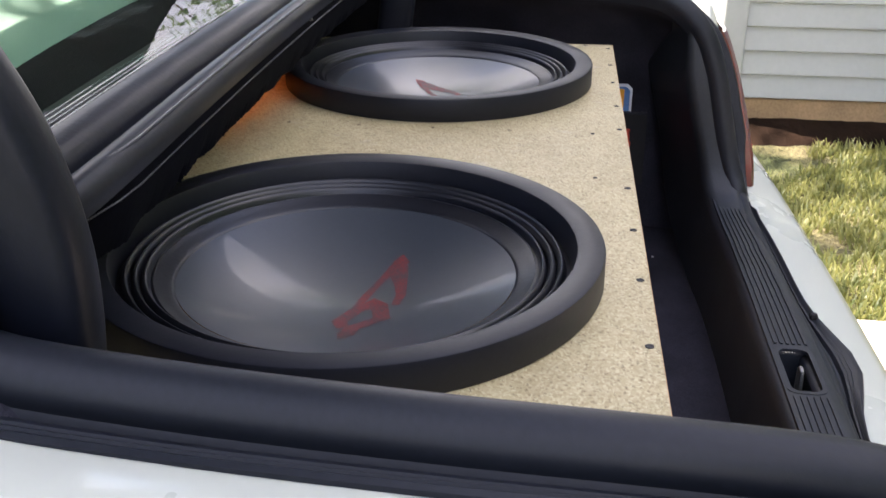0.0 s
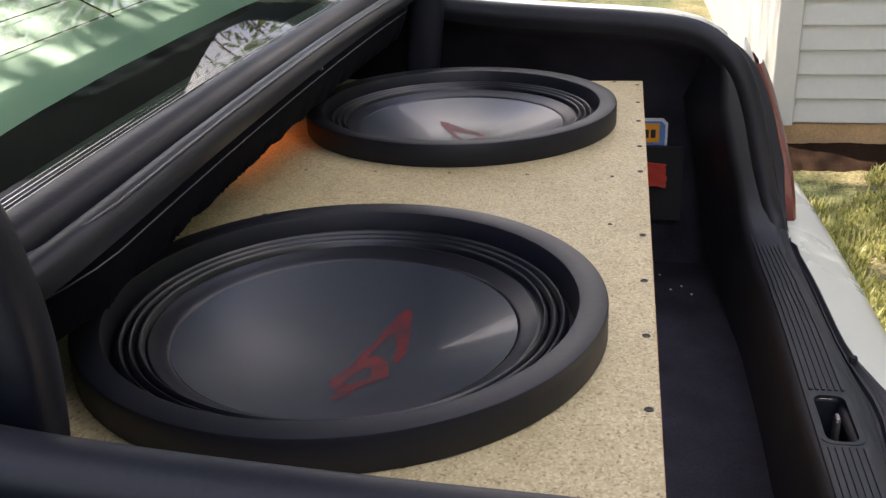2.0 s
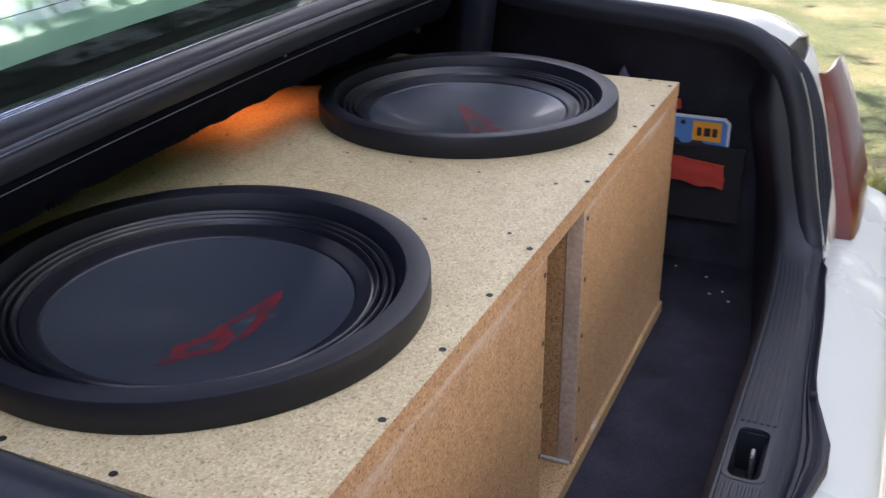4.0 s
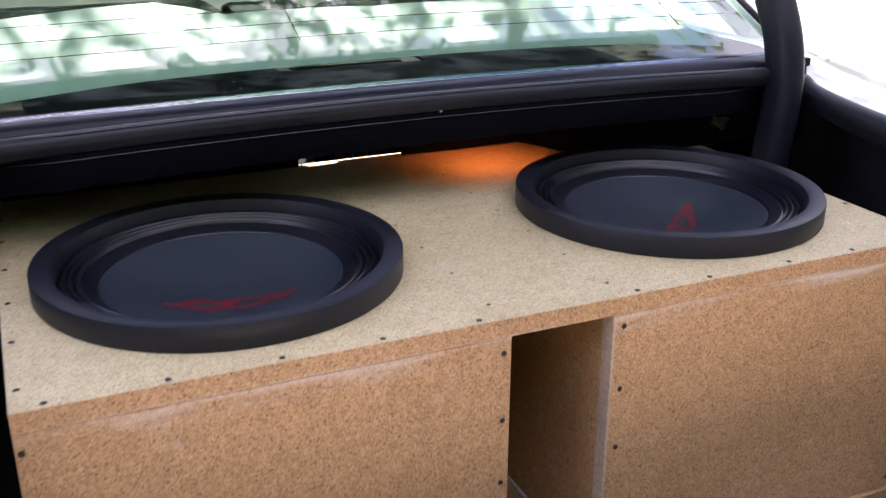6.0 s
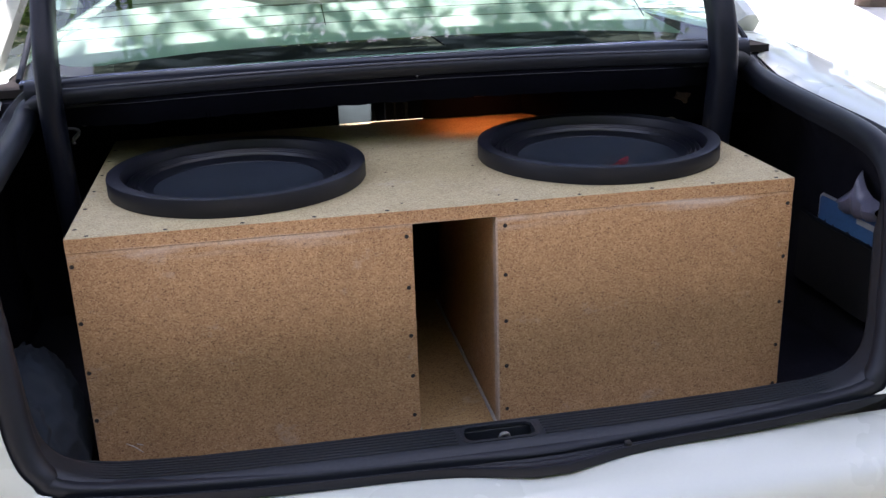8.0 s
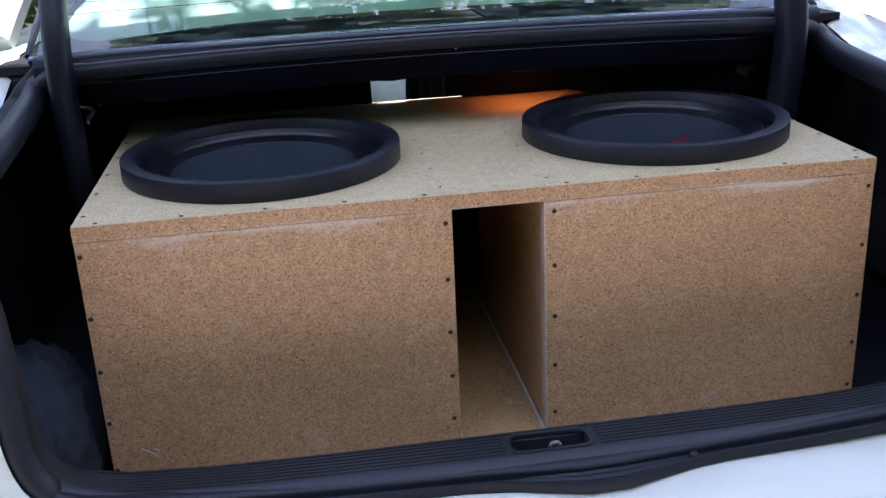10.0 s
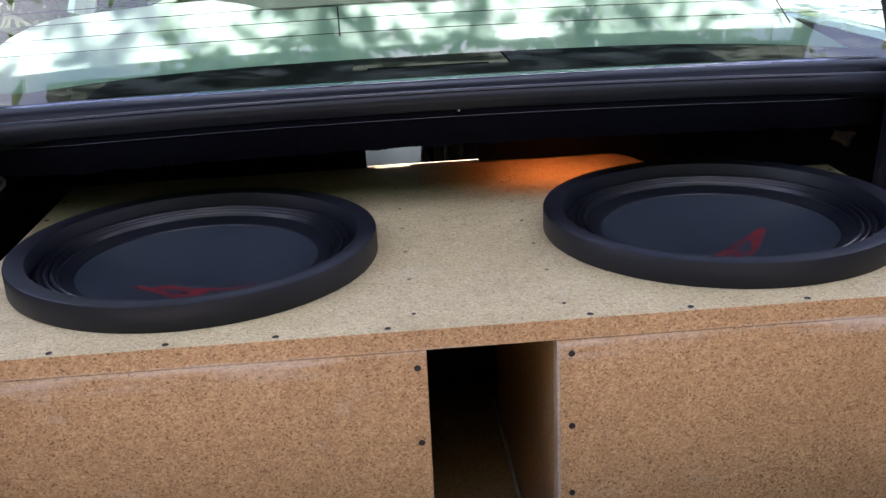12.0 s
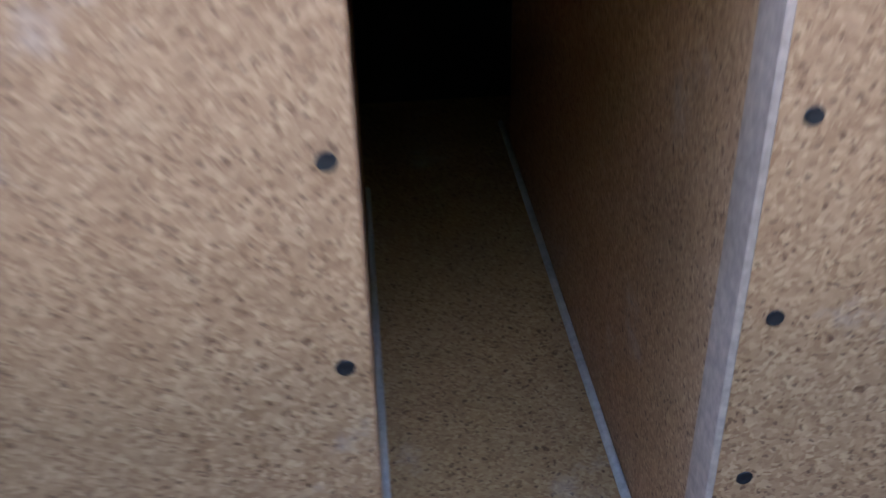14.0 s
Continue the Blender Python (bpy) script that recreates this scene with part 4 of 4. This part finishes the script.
box_part("caulk_bead", tube([Vector((PL + 0.001, 0.003, T + 0.002)), Vector((PL + 0.001, 0.4, T + 0.002))], 0.002, 8), "white caulk bead along the port corner", CAULK)
# black sheet added on the back panel to paint in the port's deep shade
box_part("port_shade_sheet", block((PL - 0.08, D - T - 0.004, T), (PR + 0.08, D - T, H - T)), "added black sheet standing for deep shade at the port's back", BLACK)
box_part("caulk_edge", block((PR - 0.0008, -0.0006, T + 0.001), (PR + 0.002, 0.018, H - T - 0.001), 0.0005), "pale filler smeared on the port edge", FILLER)

for a, b in (((-0.462, 0.062), (-0.452, 0.056)), ((-0.452, 0.056), (-0.441, 0.046)), ((-0.448, 0.060), (-0.440, 0.057))):
    box_part("scratch", tube([Vector((a[0], 0.0004, a[1])), Vector((b[0], 0.0004, b[1]))], 0.0006, 5), "pale scratch on the front panel", CAULK)

hole_mesh = mesh("screw", lathe([(0.0, -0.0002), (0.0016, -0.0001), (0.0028, 0.0002), (0.0031, 0.0)], 12), DUSTY)
screw_mesh = mesh("screw", lathe([(0.0, -0.0001), (0.0012, -0.0001), (0.0028, 0.0003), (0.0031, 0.0)], 12), HOLE)


def screw(x, y, z, face, size=1.0):
    o = new("screw", screw_mesh if face == "front" or y < 0.06 or abs(x) > 0.4 else hole_mesh)
    o.parent = speaker_box
    o.matrix_local = BOX @ (pose(x, y - 0.0004, z, 90) if face == "front" else pose(x, y, z + 0.0004) @ Matrix.Diagonal((size, size, 1, 1)))


TOPX = [-0.473, -0.375, -0.277, -0.183, -0.086, 0.092, 0.182, 0.288, 0.378, 0.475]
for k, x in enumerate(TOPX):
    screw(x, 0.0075, H, "top")
for x in (-0.062, 0.074):
    for y in (0.036, 0.123, 0.205, 0.285, 0.362, 0.45):
        screw(x, y, H, "top", 0.7)
for x in (-0.492, 0.492):
    for y in (0.039, 0.134, 0.226, 0.32, 0.41, 0.49):
        screw(x, y, H, "top")
for x, heights in ((-0.495, (0.323, 0.244, 0.173, 0.102, 0.035)), (-0.0625, (0.324, 0.250, 0.178, 0.116, 0.054)), (0.074, (0.327, 0.255, 0.185, 0.115, 0.046)), (0.492, (0.323, 0.242, 0.170, 0.10, 0.035))):
    for z in heights:
        screw(x, 0, z, "front")


# ---- subwoofers ----
RIM_Z, DIP, CONE_R = 0.3575, 0.028, 0.1255


def dish(r):
    """Height of the cone's surface at a radius."""
    return RIM_Z - DIP * (1 - (r / CONE_R) ** 2)


def subwoofer(cx, cy, turn, strokes):
    s = thing("subwoofer", "large round black subwoofer with ribbed rubber surround and red mark", "subwoofer", (cx, cy, H), "subwoofers in the box")
    z = lambda pts: [(r, v - H) for r, v in pts]
    part("gasket", lathe(z([(0.166, 0.3605), (0.1893, 0.3605), (0.1900, 0.3615), (0.1900, 0.3840), (0.1894, 0.3855), (0.1880, 0.3862), (0.1720, 0.3852), (0.1698, 0.3845), (0.1690, 0.3830), (0.1668, 0.3680)]), 160, closed=True), GASKET, s, "thick black rubber gasket ring", True)
    ribs = [(0.1668, 0.364), (0.1630, 0.3655)]
    for k in range(3):
        r0, r1 = 0.1625 - 0.0068 * k, 0.1625 - 0.0068 * (k + 1)
        for u in np.linspace(0, 1, 9):
            ribs.append((r0 + (r1 - r0) * u, 0.3668 - 0.0012 * k + 0.0058 * math.sin(math.pi * u)))
    ribs += [(0.1402, 0.3650), (0.1370, 0.3632), (0.1320, 0.3606), (0.1285, RIM_Z + 0.0018), (0.1268, RIM_Z + 0.0006), (CONE_R, RIM_Z - 0.0015)]
    part("surround", lathe(z(ribs), 160), SURROUND, s, "ribbed black rubber surround", True)
    part("cone", lathe(z([(r, dish(r)) for r in np.linspace(CONE_R + 0.0004, 0, 24)]), 128), CONE, s, "smooth glossy dark cone", True)
    # a plain mark of slanted strokes
    for stroke in strokes:
        bm = bmesh.new()
        left, right = stroke[: len(stroke) // 2], stroke[len(stroke) // 2:][::-1]
        rows = []
        for (ax, ay), (bx, by) in zip(left, right):
            rows.append([Matrix.Rotation(turn, 3, "Z") @ Vector((ax + (bx - ax) * u, ay + (by - ay) * u, 0)) for u in np.linspace(0, 1, 4)])
        fine = []
        for a, b in zip(rows, rows[1:]):
            fine += [[p.lerp(q, u) for p, q in zip(a, b)] for u in (0, 0.25, 0.5, 0.75)]
        fine.append(rows[-1])
        for row in fine:
            for v in row:
                v.z = dish(math.hypot(v.x, v.y)) + 0.0005 - H
        part("mark", sheet(fine), RED_PRINT, s, "worn red printed mark")
    return s


# strokes of the mark: one edge, then the other edge back
MARK = [[(-0.048, -0.001), (-0.035, 0.006), (-0.012, -0.002), (0.009, -0.018), (-0.001, -0.030), (-0.013, -0.013), (-0.034, -0.006), (-0.043, -0.008)],
        [(-0.006, -0.011), (0.005, -0.020), (-0.001, -0.030), (-0.021, -0.035), (-0.028, -0.024), (-0.017, -0.021), (-0.010, -0.019), (-0.010, -0.012)],
        [(-0.074, -0.007), (-0.059, -0.004), (-0.043, -0.007), (-0.022, -0.026), (-0.020, -0.034), (-0.027, -0.037), (-0.037, -0.026), (-0.048, -0.017), (-0.061, -0.016), (-0.071, -0.011)],
        [(-0.010, -0.003), (0.013, -0.008), (0.037, -0.016), (0.062, -0.025), (0.071, -0.031), (0.060, -0.038), (0.044, -0.026), (0.027, -0.019), (0.010, -0.014), (-0.012, -0.009)],
        [(0.068, -0.030), (0.053, -0.038), (0.033, -0.040), (0.013, -0.042), (-0.004, -0.039), (-0.003, -0.033), (0.014, -0.034), (0.030, -0.030), (0.041, -0.025), (0.051, -0.022)]]
for c, turn in zip(SUBS, (0.0, radians(54))):
    subwoofer(*c, turn, MARK)


# ---- things in the trunk ----
PLATE_BLUE = plain("plate_blue", (0.10, 0.24, 0.52), 0.35, vary=0.1, bumpy=0.03)
PLATE_WHITE = plain("plate_white", (0.70, 0.72, 0.74), 0.35, vary=0.05)
STICKER = plain("orange_sticker", (0.80, 0.33, 0.02), 0.5, vary=0.06)
INK = plain("dark_ink", (0.02, 0.018, 0.018), 0.5)
BAG = plain("white_plastic_film", (0.24, 0.24, 0.33), 0.3, vary=0.1, bumpy=0.2)


def upright(outline, thick, x, lean=0.0):
    """A flat piece given in (y, z), standing at x and facing -x."""
    bm = plate_shape([(-y, z) for y, z in outline], thick)
    return turned(bm, Matrix(((0, 0, -1, x), (-1, 0, 0, 0), (0, 1, 0, 0), (0, 0, 0, 1))))


def licence_plate():
    p = thing("licence_plate", "blue and white licence plate tucked into the side pocket", "licence plate", (0.70, 0.10, 0.10))
    off = Matrix.Translation((-0.70, -0.10, -0.10))
    r = lambda y0, y1, z0, z1, c=0.008: [(y0 + c, z0), (y1 - c, z0), (y1, z0 + c), (y1, z1 - c), (y1 - c, z1), (y0 + c, z1), (y0, z1 - c), (y0, z0 + c)]
    part("rim", turned(upright(r(-0.048, 0.257, 0.10, 0.252), 0.0015, 0.700), off), PLATE_WHITE, p, "white plate edge")
    part("face", turned(upright(r(-0.044, 0.253, 0.104, 0.2475, 0.006), 0.0008, 0.6985), off), PLATE_BLUE, p, "sky-blue plate face")
    part("sticker", turned(upright(r(-0.035, 0.010, 0.212, 0.244, 0.001), 0.0005, 0.6972), off), STICKER, p, "orange validation sticker")
    for y0, y1 in ((-0.004, 0.003), (-0.018, -0.008), (-0.029, -0.021)):
        part("bar", turned(upright(r(y0, y1, 0.220, 0.234, 0.001), 0.0003, 0.6966), off), INK, p, "dark print")
    part("bolt_hole", turned(upright(circle(0.026, 0.240, 0.004, 12), 0.0003, 0.6970), off), INK, p)
    part("bar", turned(upright(r(0.05, 0.14, 0.230, 0.240, 0.001), 0.0003, 0.6971), off), PLATE_WHITE, p, "white print")
    hills = [(-0.043, 0.204), (-0.015, 0.204), (-0.005, 0.212), (0.006, 0.214), (0.015, 0.206), (0.026, 0.205), (0.034, 0.213), (0.042, 0.213), (0.050, 0.204), (0.09, 0.203), (0.10, 0.208), (0.115, 0.203), (0.15, 0.202), (0.16, 0.209), (0.175, 0.202), (0.20, 0.203), (0.205, 0.208), (0.21, 0.203), (0.225, 0.203), (0.23, 0.210), (0.235, 0.203), (0.252, 0.204), (0.252, 0.106), (-0.043, 0.106)]
    part("dark_print", turned(upright(hills, 0.0004, 0.6974), off), INK, p, "dark uneven print over the lower half")


licence_plate()


def crumpled(name, label, category, material, centre, size, seed, rough=0.35, squash=1.0):
    """A soft heap: a folded sheet over an uneven body."""
    bm = bmesh.new()
    bmesh.ops.create_icosphere(bm, subdivisions=5, radius=1.0)
    for v in bm.verts:
        n = v.co.normalized()
        q = n * 2.2 + Vector((seed * 3.1, seed, 0))
        ridge = 1 - abs(noise.noise(q * 1.3)) * 2
        fold = 1 - abs(noise.noise(q * 3.0)) * 2
        d = 1 + rough * (0.42 * ridge ** 2 * (1 if ridge > 0 else -1) + 0.16 * fold + 0.03 * noise.noise(q * 6))
        v.co = Vector((n.x * d * size[0], n.y * d * size[1], max(n.z * d * squash, -0.55) * size[2]))
    low = min(v.co.z for v in bm.verts)
    ob = part(name, turned(bm, Matrix.Translation((0, 0, -low))), material, None, label, True, sharp=170)
    ob.location = centre
    return tagged(ob, category=category) if category else ob


jacket = thing("jacket", "crumpled dark blue-grey jacket on the trunk floor", "clothing", (-0.60, 0.02, 0.0))
for name, centre, size, seed, rough in (("jacket_body", (0, 0, 0), (0.082, 0.13, 0.125), 2, 0.24), ("sleeve", (0.012, -0.085, 0.04), (0.05, 0.055, 0.09), 7, 0.22)):
    bit = crumpled(name, "", "", CLOTH, centre, size, seed, rough)
    bit.parent = jacket
crumpled("trousers", "dark folded trousers beside the speaker box", "clothing", CLOTH, (-0.575, -0.09, 0.0), (0.06, 0.05, 0.07), 5, 0.3)

cloth = []
for u in np.linspace(0, 1, 15):
    y = -0.048 + 0.105 * u
    cloth.append([Vector((0.684 + 0.004 * noise.noise((u * 5, w * 3, 2)), y + 0.006 * noise.noise((w * 4, u, 5)), 0.190 - 0.010 * (1 - u) - w * (0.041 + 0.003 * noise.noise((u * 4, 0, 9))))) for w in np.linspace(0, 1, 10)])
tagged(part("red_rag", thicken(sheet(cloth), 0.003), RED_CLOTH, None, "red cloth rag in the side pocket", True), category="rag")

tagged(part("red_tag", upright([(0.033, 0.258), (0.054, 0.258), (0.056, 0.286), (0.036, 0.290)], 0.002, 0.7055), RED_CLOTH, None, "small red tag behind the licence plate"), category="tag")
for k, (x, y) in enumerate(((0.642, -0.045), (0.600, -0.078), (0.664, 0.010), (0.570, -0.092), (0.585, -0.060))):
    crumb = part("crumb", turned(block((-0.002, -0.0015, 0), (0.002, 0.002, 0.002), 0.0006), Matrix.Rotation(k, 4, "Z")), CAULK, None, "small pale crumb on the trunk carpet")
    crumb.location = (x, y, 0.0)
    tagged(crumb, category="crumb", group="crumbs on the trunk floor")

# the elastic pocket on the liner that holds plate and rag
pocket = []
for y in np.linspace(-0.075, 0.30, 20):
    pocket.append([Vector((0.694 + 0.004 * noise.noise((y * 12, z * 10, 4)), y, z + 0.003 * noise.noise((y * 18, 0, 1)))) for z in (0.204, 0.19, 0.16, 0.12, 0.08)])
holder = thing("side_pocket", "black elastic pocket on the carpet side liner", "pocket", (0.694, 0.11, 0.08))
part("pouch", turned(thicken(sheet(pocket), 0.003), Matrix.Translation((-0.694, -0.11, -0.08))), BLACK, holder, "", True)
part("elastic_hem", turned(tube([row[0] for row in pocket], 0.0035, 8), Matrix.Translation((-0.694, -0.11, -0.08))), RUBBER, holder, "", True)

bag = []
for y in np.linspace(0.168, 0.062, 26):
    top = np.interp(y, (0.05, 0.09, 0.108, 0.119, 0.127, 0.134, 0.145, 0.16, 0.174), (0.281, 0.287, 0.296, 0.308, 0.326, 0.304, 0.288, 0.276, 0.266))
    low = np.interp(y, (0.05, 0.08, 0.11, 0.15, 0.174), (0.262, 0.252, 0.247, 0.244, 0.250))
    bag.append([Vector((0.690 - 0.016 * math.sin(math.pi * w) + 0.007 * math.sin(y * 190 + w * 2) * (1 - w) + 0.004 * noise.noise((y * 40, w * 4, 8)), y, low + (top - low) * w)) for w in np.linspace(0, 1, 12)])
tagged(part("plastic_bag", thicken(sheet(bag), 0.001), BAG, None, "thin bluish-white plastic bag draped over the licence plate", True), category="plastic bag")


# ---- trees and grass ----
def leaf_mesh(name, centres, size, material, seed):
    """Many small pointed leaves, joined."""
    rng = np.random.default_rng(seed)
    n = len(centres)
    c = np.asarray(centres)
    a = rng.normal(size=(n, 3))
    a /= np.linalg.norm(a, axis=1)[:, None]
    b = np.cross(a, rng.normal(size=(n, 3)))
    b /= np.linalg.norm(b, axis=1)[:, None]
    s = size * rng.uniform(0.6, 1.3, (n, 1))
    fold = np.cross(a, b) * s * 0.15
    v = np.stack([c - a * s, c + b * s * 0.42 + fold, c + a * s, c - b * s * 0.42 + fold], 1).reshape(-1, 3)
    i = np.arange(n)[:, None] * 4
    me = bpy.data.meshes.new(name)
    me.from_pydata(v.tolist(), [], np.concatenate([i + [0, 1, 2], i + [0, 2, 3]]).tolist())
    me.materials.append(material)
    return me


def tree(base, height, spread, lowest, leaves, size, seed, lean=(0, 0), clumps=26, boughs=()):
    """boughs: low limbs of their own, each with its end, spread, number and size of leaves."""
    rng = np.random.default_rng(seed)
    t = thing("tree", "leafy broad-leaved tree with a dark trunk and airy crown", "tree", base, "trees behind the car")
    top = Vector((lean[0], lean[1], height * 0.8))
    trunk = curve_points([(0, 0, -0.1), (lean[0] * 0.2 + 0.1, lean[1] * 0.2, height * 0.3), (lean[0] * 0.6, lean[1] * 0.6 + 0.1, height * 0.55), tuple(top)], 5)
    part("trunk", tube(trunk, lambda u: 0.028 * height * (1 - 0.8 * u), 9), BARK, t, "", True)
    pts = []
    for k in range(clumps):
        z = lowest + (height - lowest) * rng.uniform(0, 1) ** 0.8
        w = spread * math.sin(math.pi * min(0.95, 0.22 + 0.75 * (z - lowest) / (height - lowest))) * math.sqrt(rng.uniform(0.12, 1))
        a = rng.uniform(0, 2 * math.pi)
        share = min(1, z / (height * 0.8))
        end = Vector((lean[0] * share + w * math.cos(a), lean[1] * share + w * math.sin(a), z))
        start = trunk[min(len(trunk) - 1, int(len(trunk) * max(0.25, min(0.9, (z - 0.25 * w) / (height * 0.8)))))]
        mid = start.lerp(end, 0.5) + Vector((0, 0, 0.12 * w))
        part("limb", tube(curve_points([tuple(start), tuple(mid), tuple(end)], 4), lambda u: 0.0035 * height * (1 - 0.85 * u) + 0.004, 5), BARK, t)
        r = spread * rng.uniform(0.22, 0.42)
        m = leaves // clumps
        q = rng.normal(size=(m, 3)) * (r * 0.55, r * 0.55, r * 0.4) + np.array(end)
        pts.append(q)
    crown = new("crown", leaf_mesh("crown", np.concatenate(pts), size, LEAF, seed))
    crown.parent = t
    for end, wide, count, leaf in boughs:
        end = Vector(end) - Vector(base)
        start = trunk[len(trunk) * 2 // 3]
        part("limb", tube(curve_points([tuple(start), tuple(start.lerp(end, 0.5) + Vector((0, 0, 0.5))), tuple(end)], 6), lambda u: 0.03 * (1 - 0.9 * u) + 0.003, 6), BARK, t)
        q = np.clip(rng.normal(size=(count, 3)), -1.7, 1.7) * (0.6 * np.array(wide)) + np.array(end)
        foliage = new("foliage", leaf_mesh("foliage", q, leaf, LEAF, seed + 5))
        foliage.parent = t
    return t


# unseen boughs, set in the sun's path to drop leaf dapples on the glass
tree((-3.9, 6.6, GROUND), 7.0, 2.3, 2.4, 1500, 0.06, 3, (3.6, -4.2), 30, [((0.15, 1.04, 2.35), (0.85, 0.15, 0.12), 620, 0.024), ((-0.35, 1.52, 2.35), (0.44, 0.25, 0.10), 1600, 0.040), ((0.76, 1.52, 2.35), (0.47, 0.25, 0.10), 1700, 0.040), ((0.19, 1.37, 2.35), (0.11, 0.09, 0.06), 160, 0.040)])
for k, (x, y, h, sp) in enumerate(((-4.6, 8.4, 4.0, 1.7), (-2.3, 9.2, 3.8, 1.7), (-0.2, 9.6, 4.0, 1.7))):
    tree((x, y, GROUND), h, sp, 0.10, 8400, 0.10, 60 + k, clumps=60)
# unseen tree, added with dense boughs to shade the car's right rear
tree((6.5, 9.0, GROUND), 8.0, 2.8, 3.8, 3400, 0.07, 8, (-3.9, -7.3), 26, [((0.75, 1.02, 4.2), (0.95, 0.36, 0.3), 2300, 0.06), ((1.30, 1.32, 4.2), (0.38, 0.40, 0.3), 650, 0.06)])
# unseen trees behind the camera: reflected in the cones, dense to dim low light
for k, (x, y, h, sp) in enumerate(((-7.5, -6.5, 5.8, 3.4), (-3.6, -7.4, 5.8, 3.6), (0.4, -7.8, 6.0, 3.6), (3.6, -8.4, 5.6, 3.4))):
    tree((x, y, GROUND), h, sp, 0.15, 15000, 0.15, 90 + k, clumps=70)
tree((11.0, 2.5, GROUND), 9.0, 2.9, 2.6, 6000, 0.065, 77, clumps=60)
for k, (x, y, h, sp, low) in enumerate(((-9.5, 9, 8, 3.2, 0.8), (-5.2, 13, 9, 3.4, 0.7), (-0.8, 15, 9.5, 3.6, 0.6), (3.6, 13.5, 8.5, 3.3, 0.6), (8.5, 15, 9, 3.6, 0.7), (13, 11, 8, 3.4, 0.8), (-14, 14, 10, 4, 0.8))):
    tree((x, y, GROUND), h, sp, low, 4600, 0.16, 20 + k)


def grass(lo, hi, n, seed):
    rng = np.random.default_rng(seed)
    x, y = rng.uniform(lo[0], hi[0], n), rng.uniform(lo[1], hi[1], n)
    keep = np.array([noise.noise((a * 1.6, b * 1.6, 0)) + 0.35 * noise.noise((a * 6, b * 6, 2)) > -0.25 for a, b in zip(x, y)])
    x, y = x[keep], y[keep]
    m = len(x)
    h = rng.uniform(0.018, 0.055, m)
    a = rng.uniform(0, 2 * math.pi, m)
    lean = rng.uniform(0.2, 0.9, m) * h
    w = 0.0035
    base = np.stack([x, y, np.full(m, GROUND - 0.005)], 1)
    side = np.stack([np.cos(a), np.sin(a), 0 * a], 1) * w
    out = np.stack([-np.sin(a), np.cos(a), 0 * a], 1)
    tip = base + out * lean[:, None] + np.array([0, 0, 1]) * h[:, None]
    v = np.stack([base - side, base + side, (base + tip) / 2 + side * 0.8 + [0, 0, 0.006], tip, (base + tip) / 2 - side * 0.8 + [0, 0, 0.006]], 1).reshape(-1, 3)
    i = np.arange(m)[:, None] * 5
    me = bpy.data.meshes.new("grass")
    me.from_pydata(v.tolist(), [], np.concatenate([i + [0, 1, 2], i + [0, 2, 4], i + [4, 2, 3]]).tolist())
    me.materials.append(BLADE)
    return tagged(new("grass", me), "dry straw and green lawn grass", "grass", kind="stuff")


grass((1.43, -2.4), (2.92, 0.9), 42000, 4)
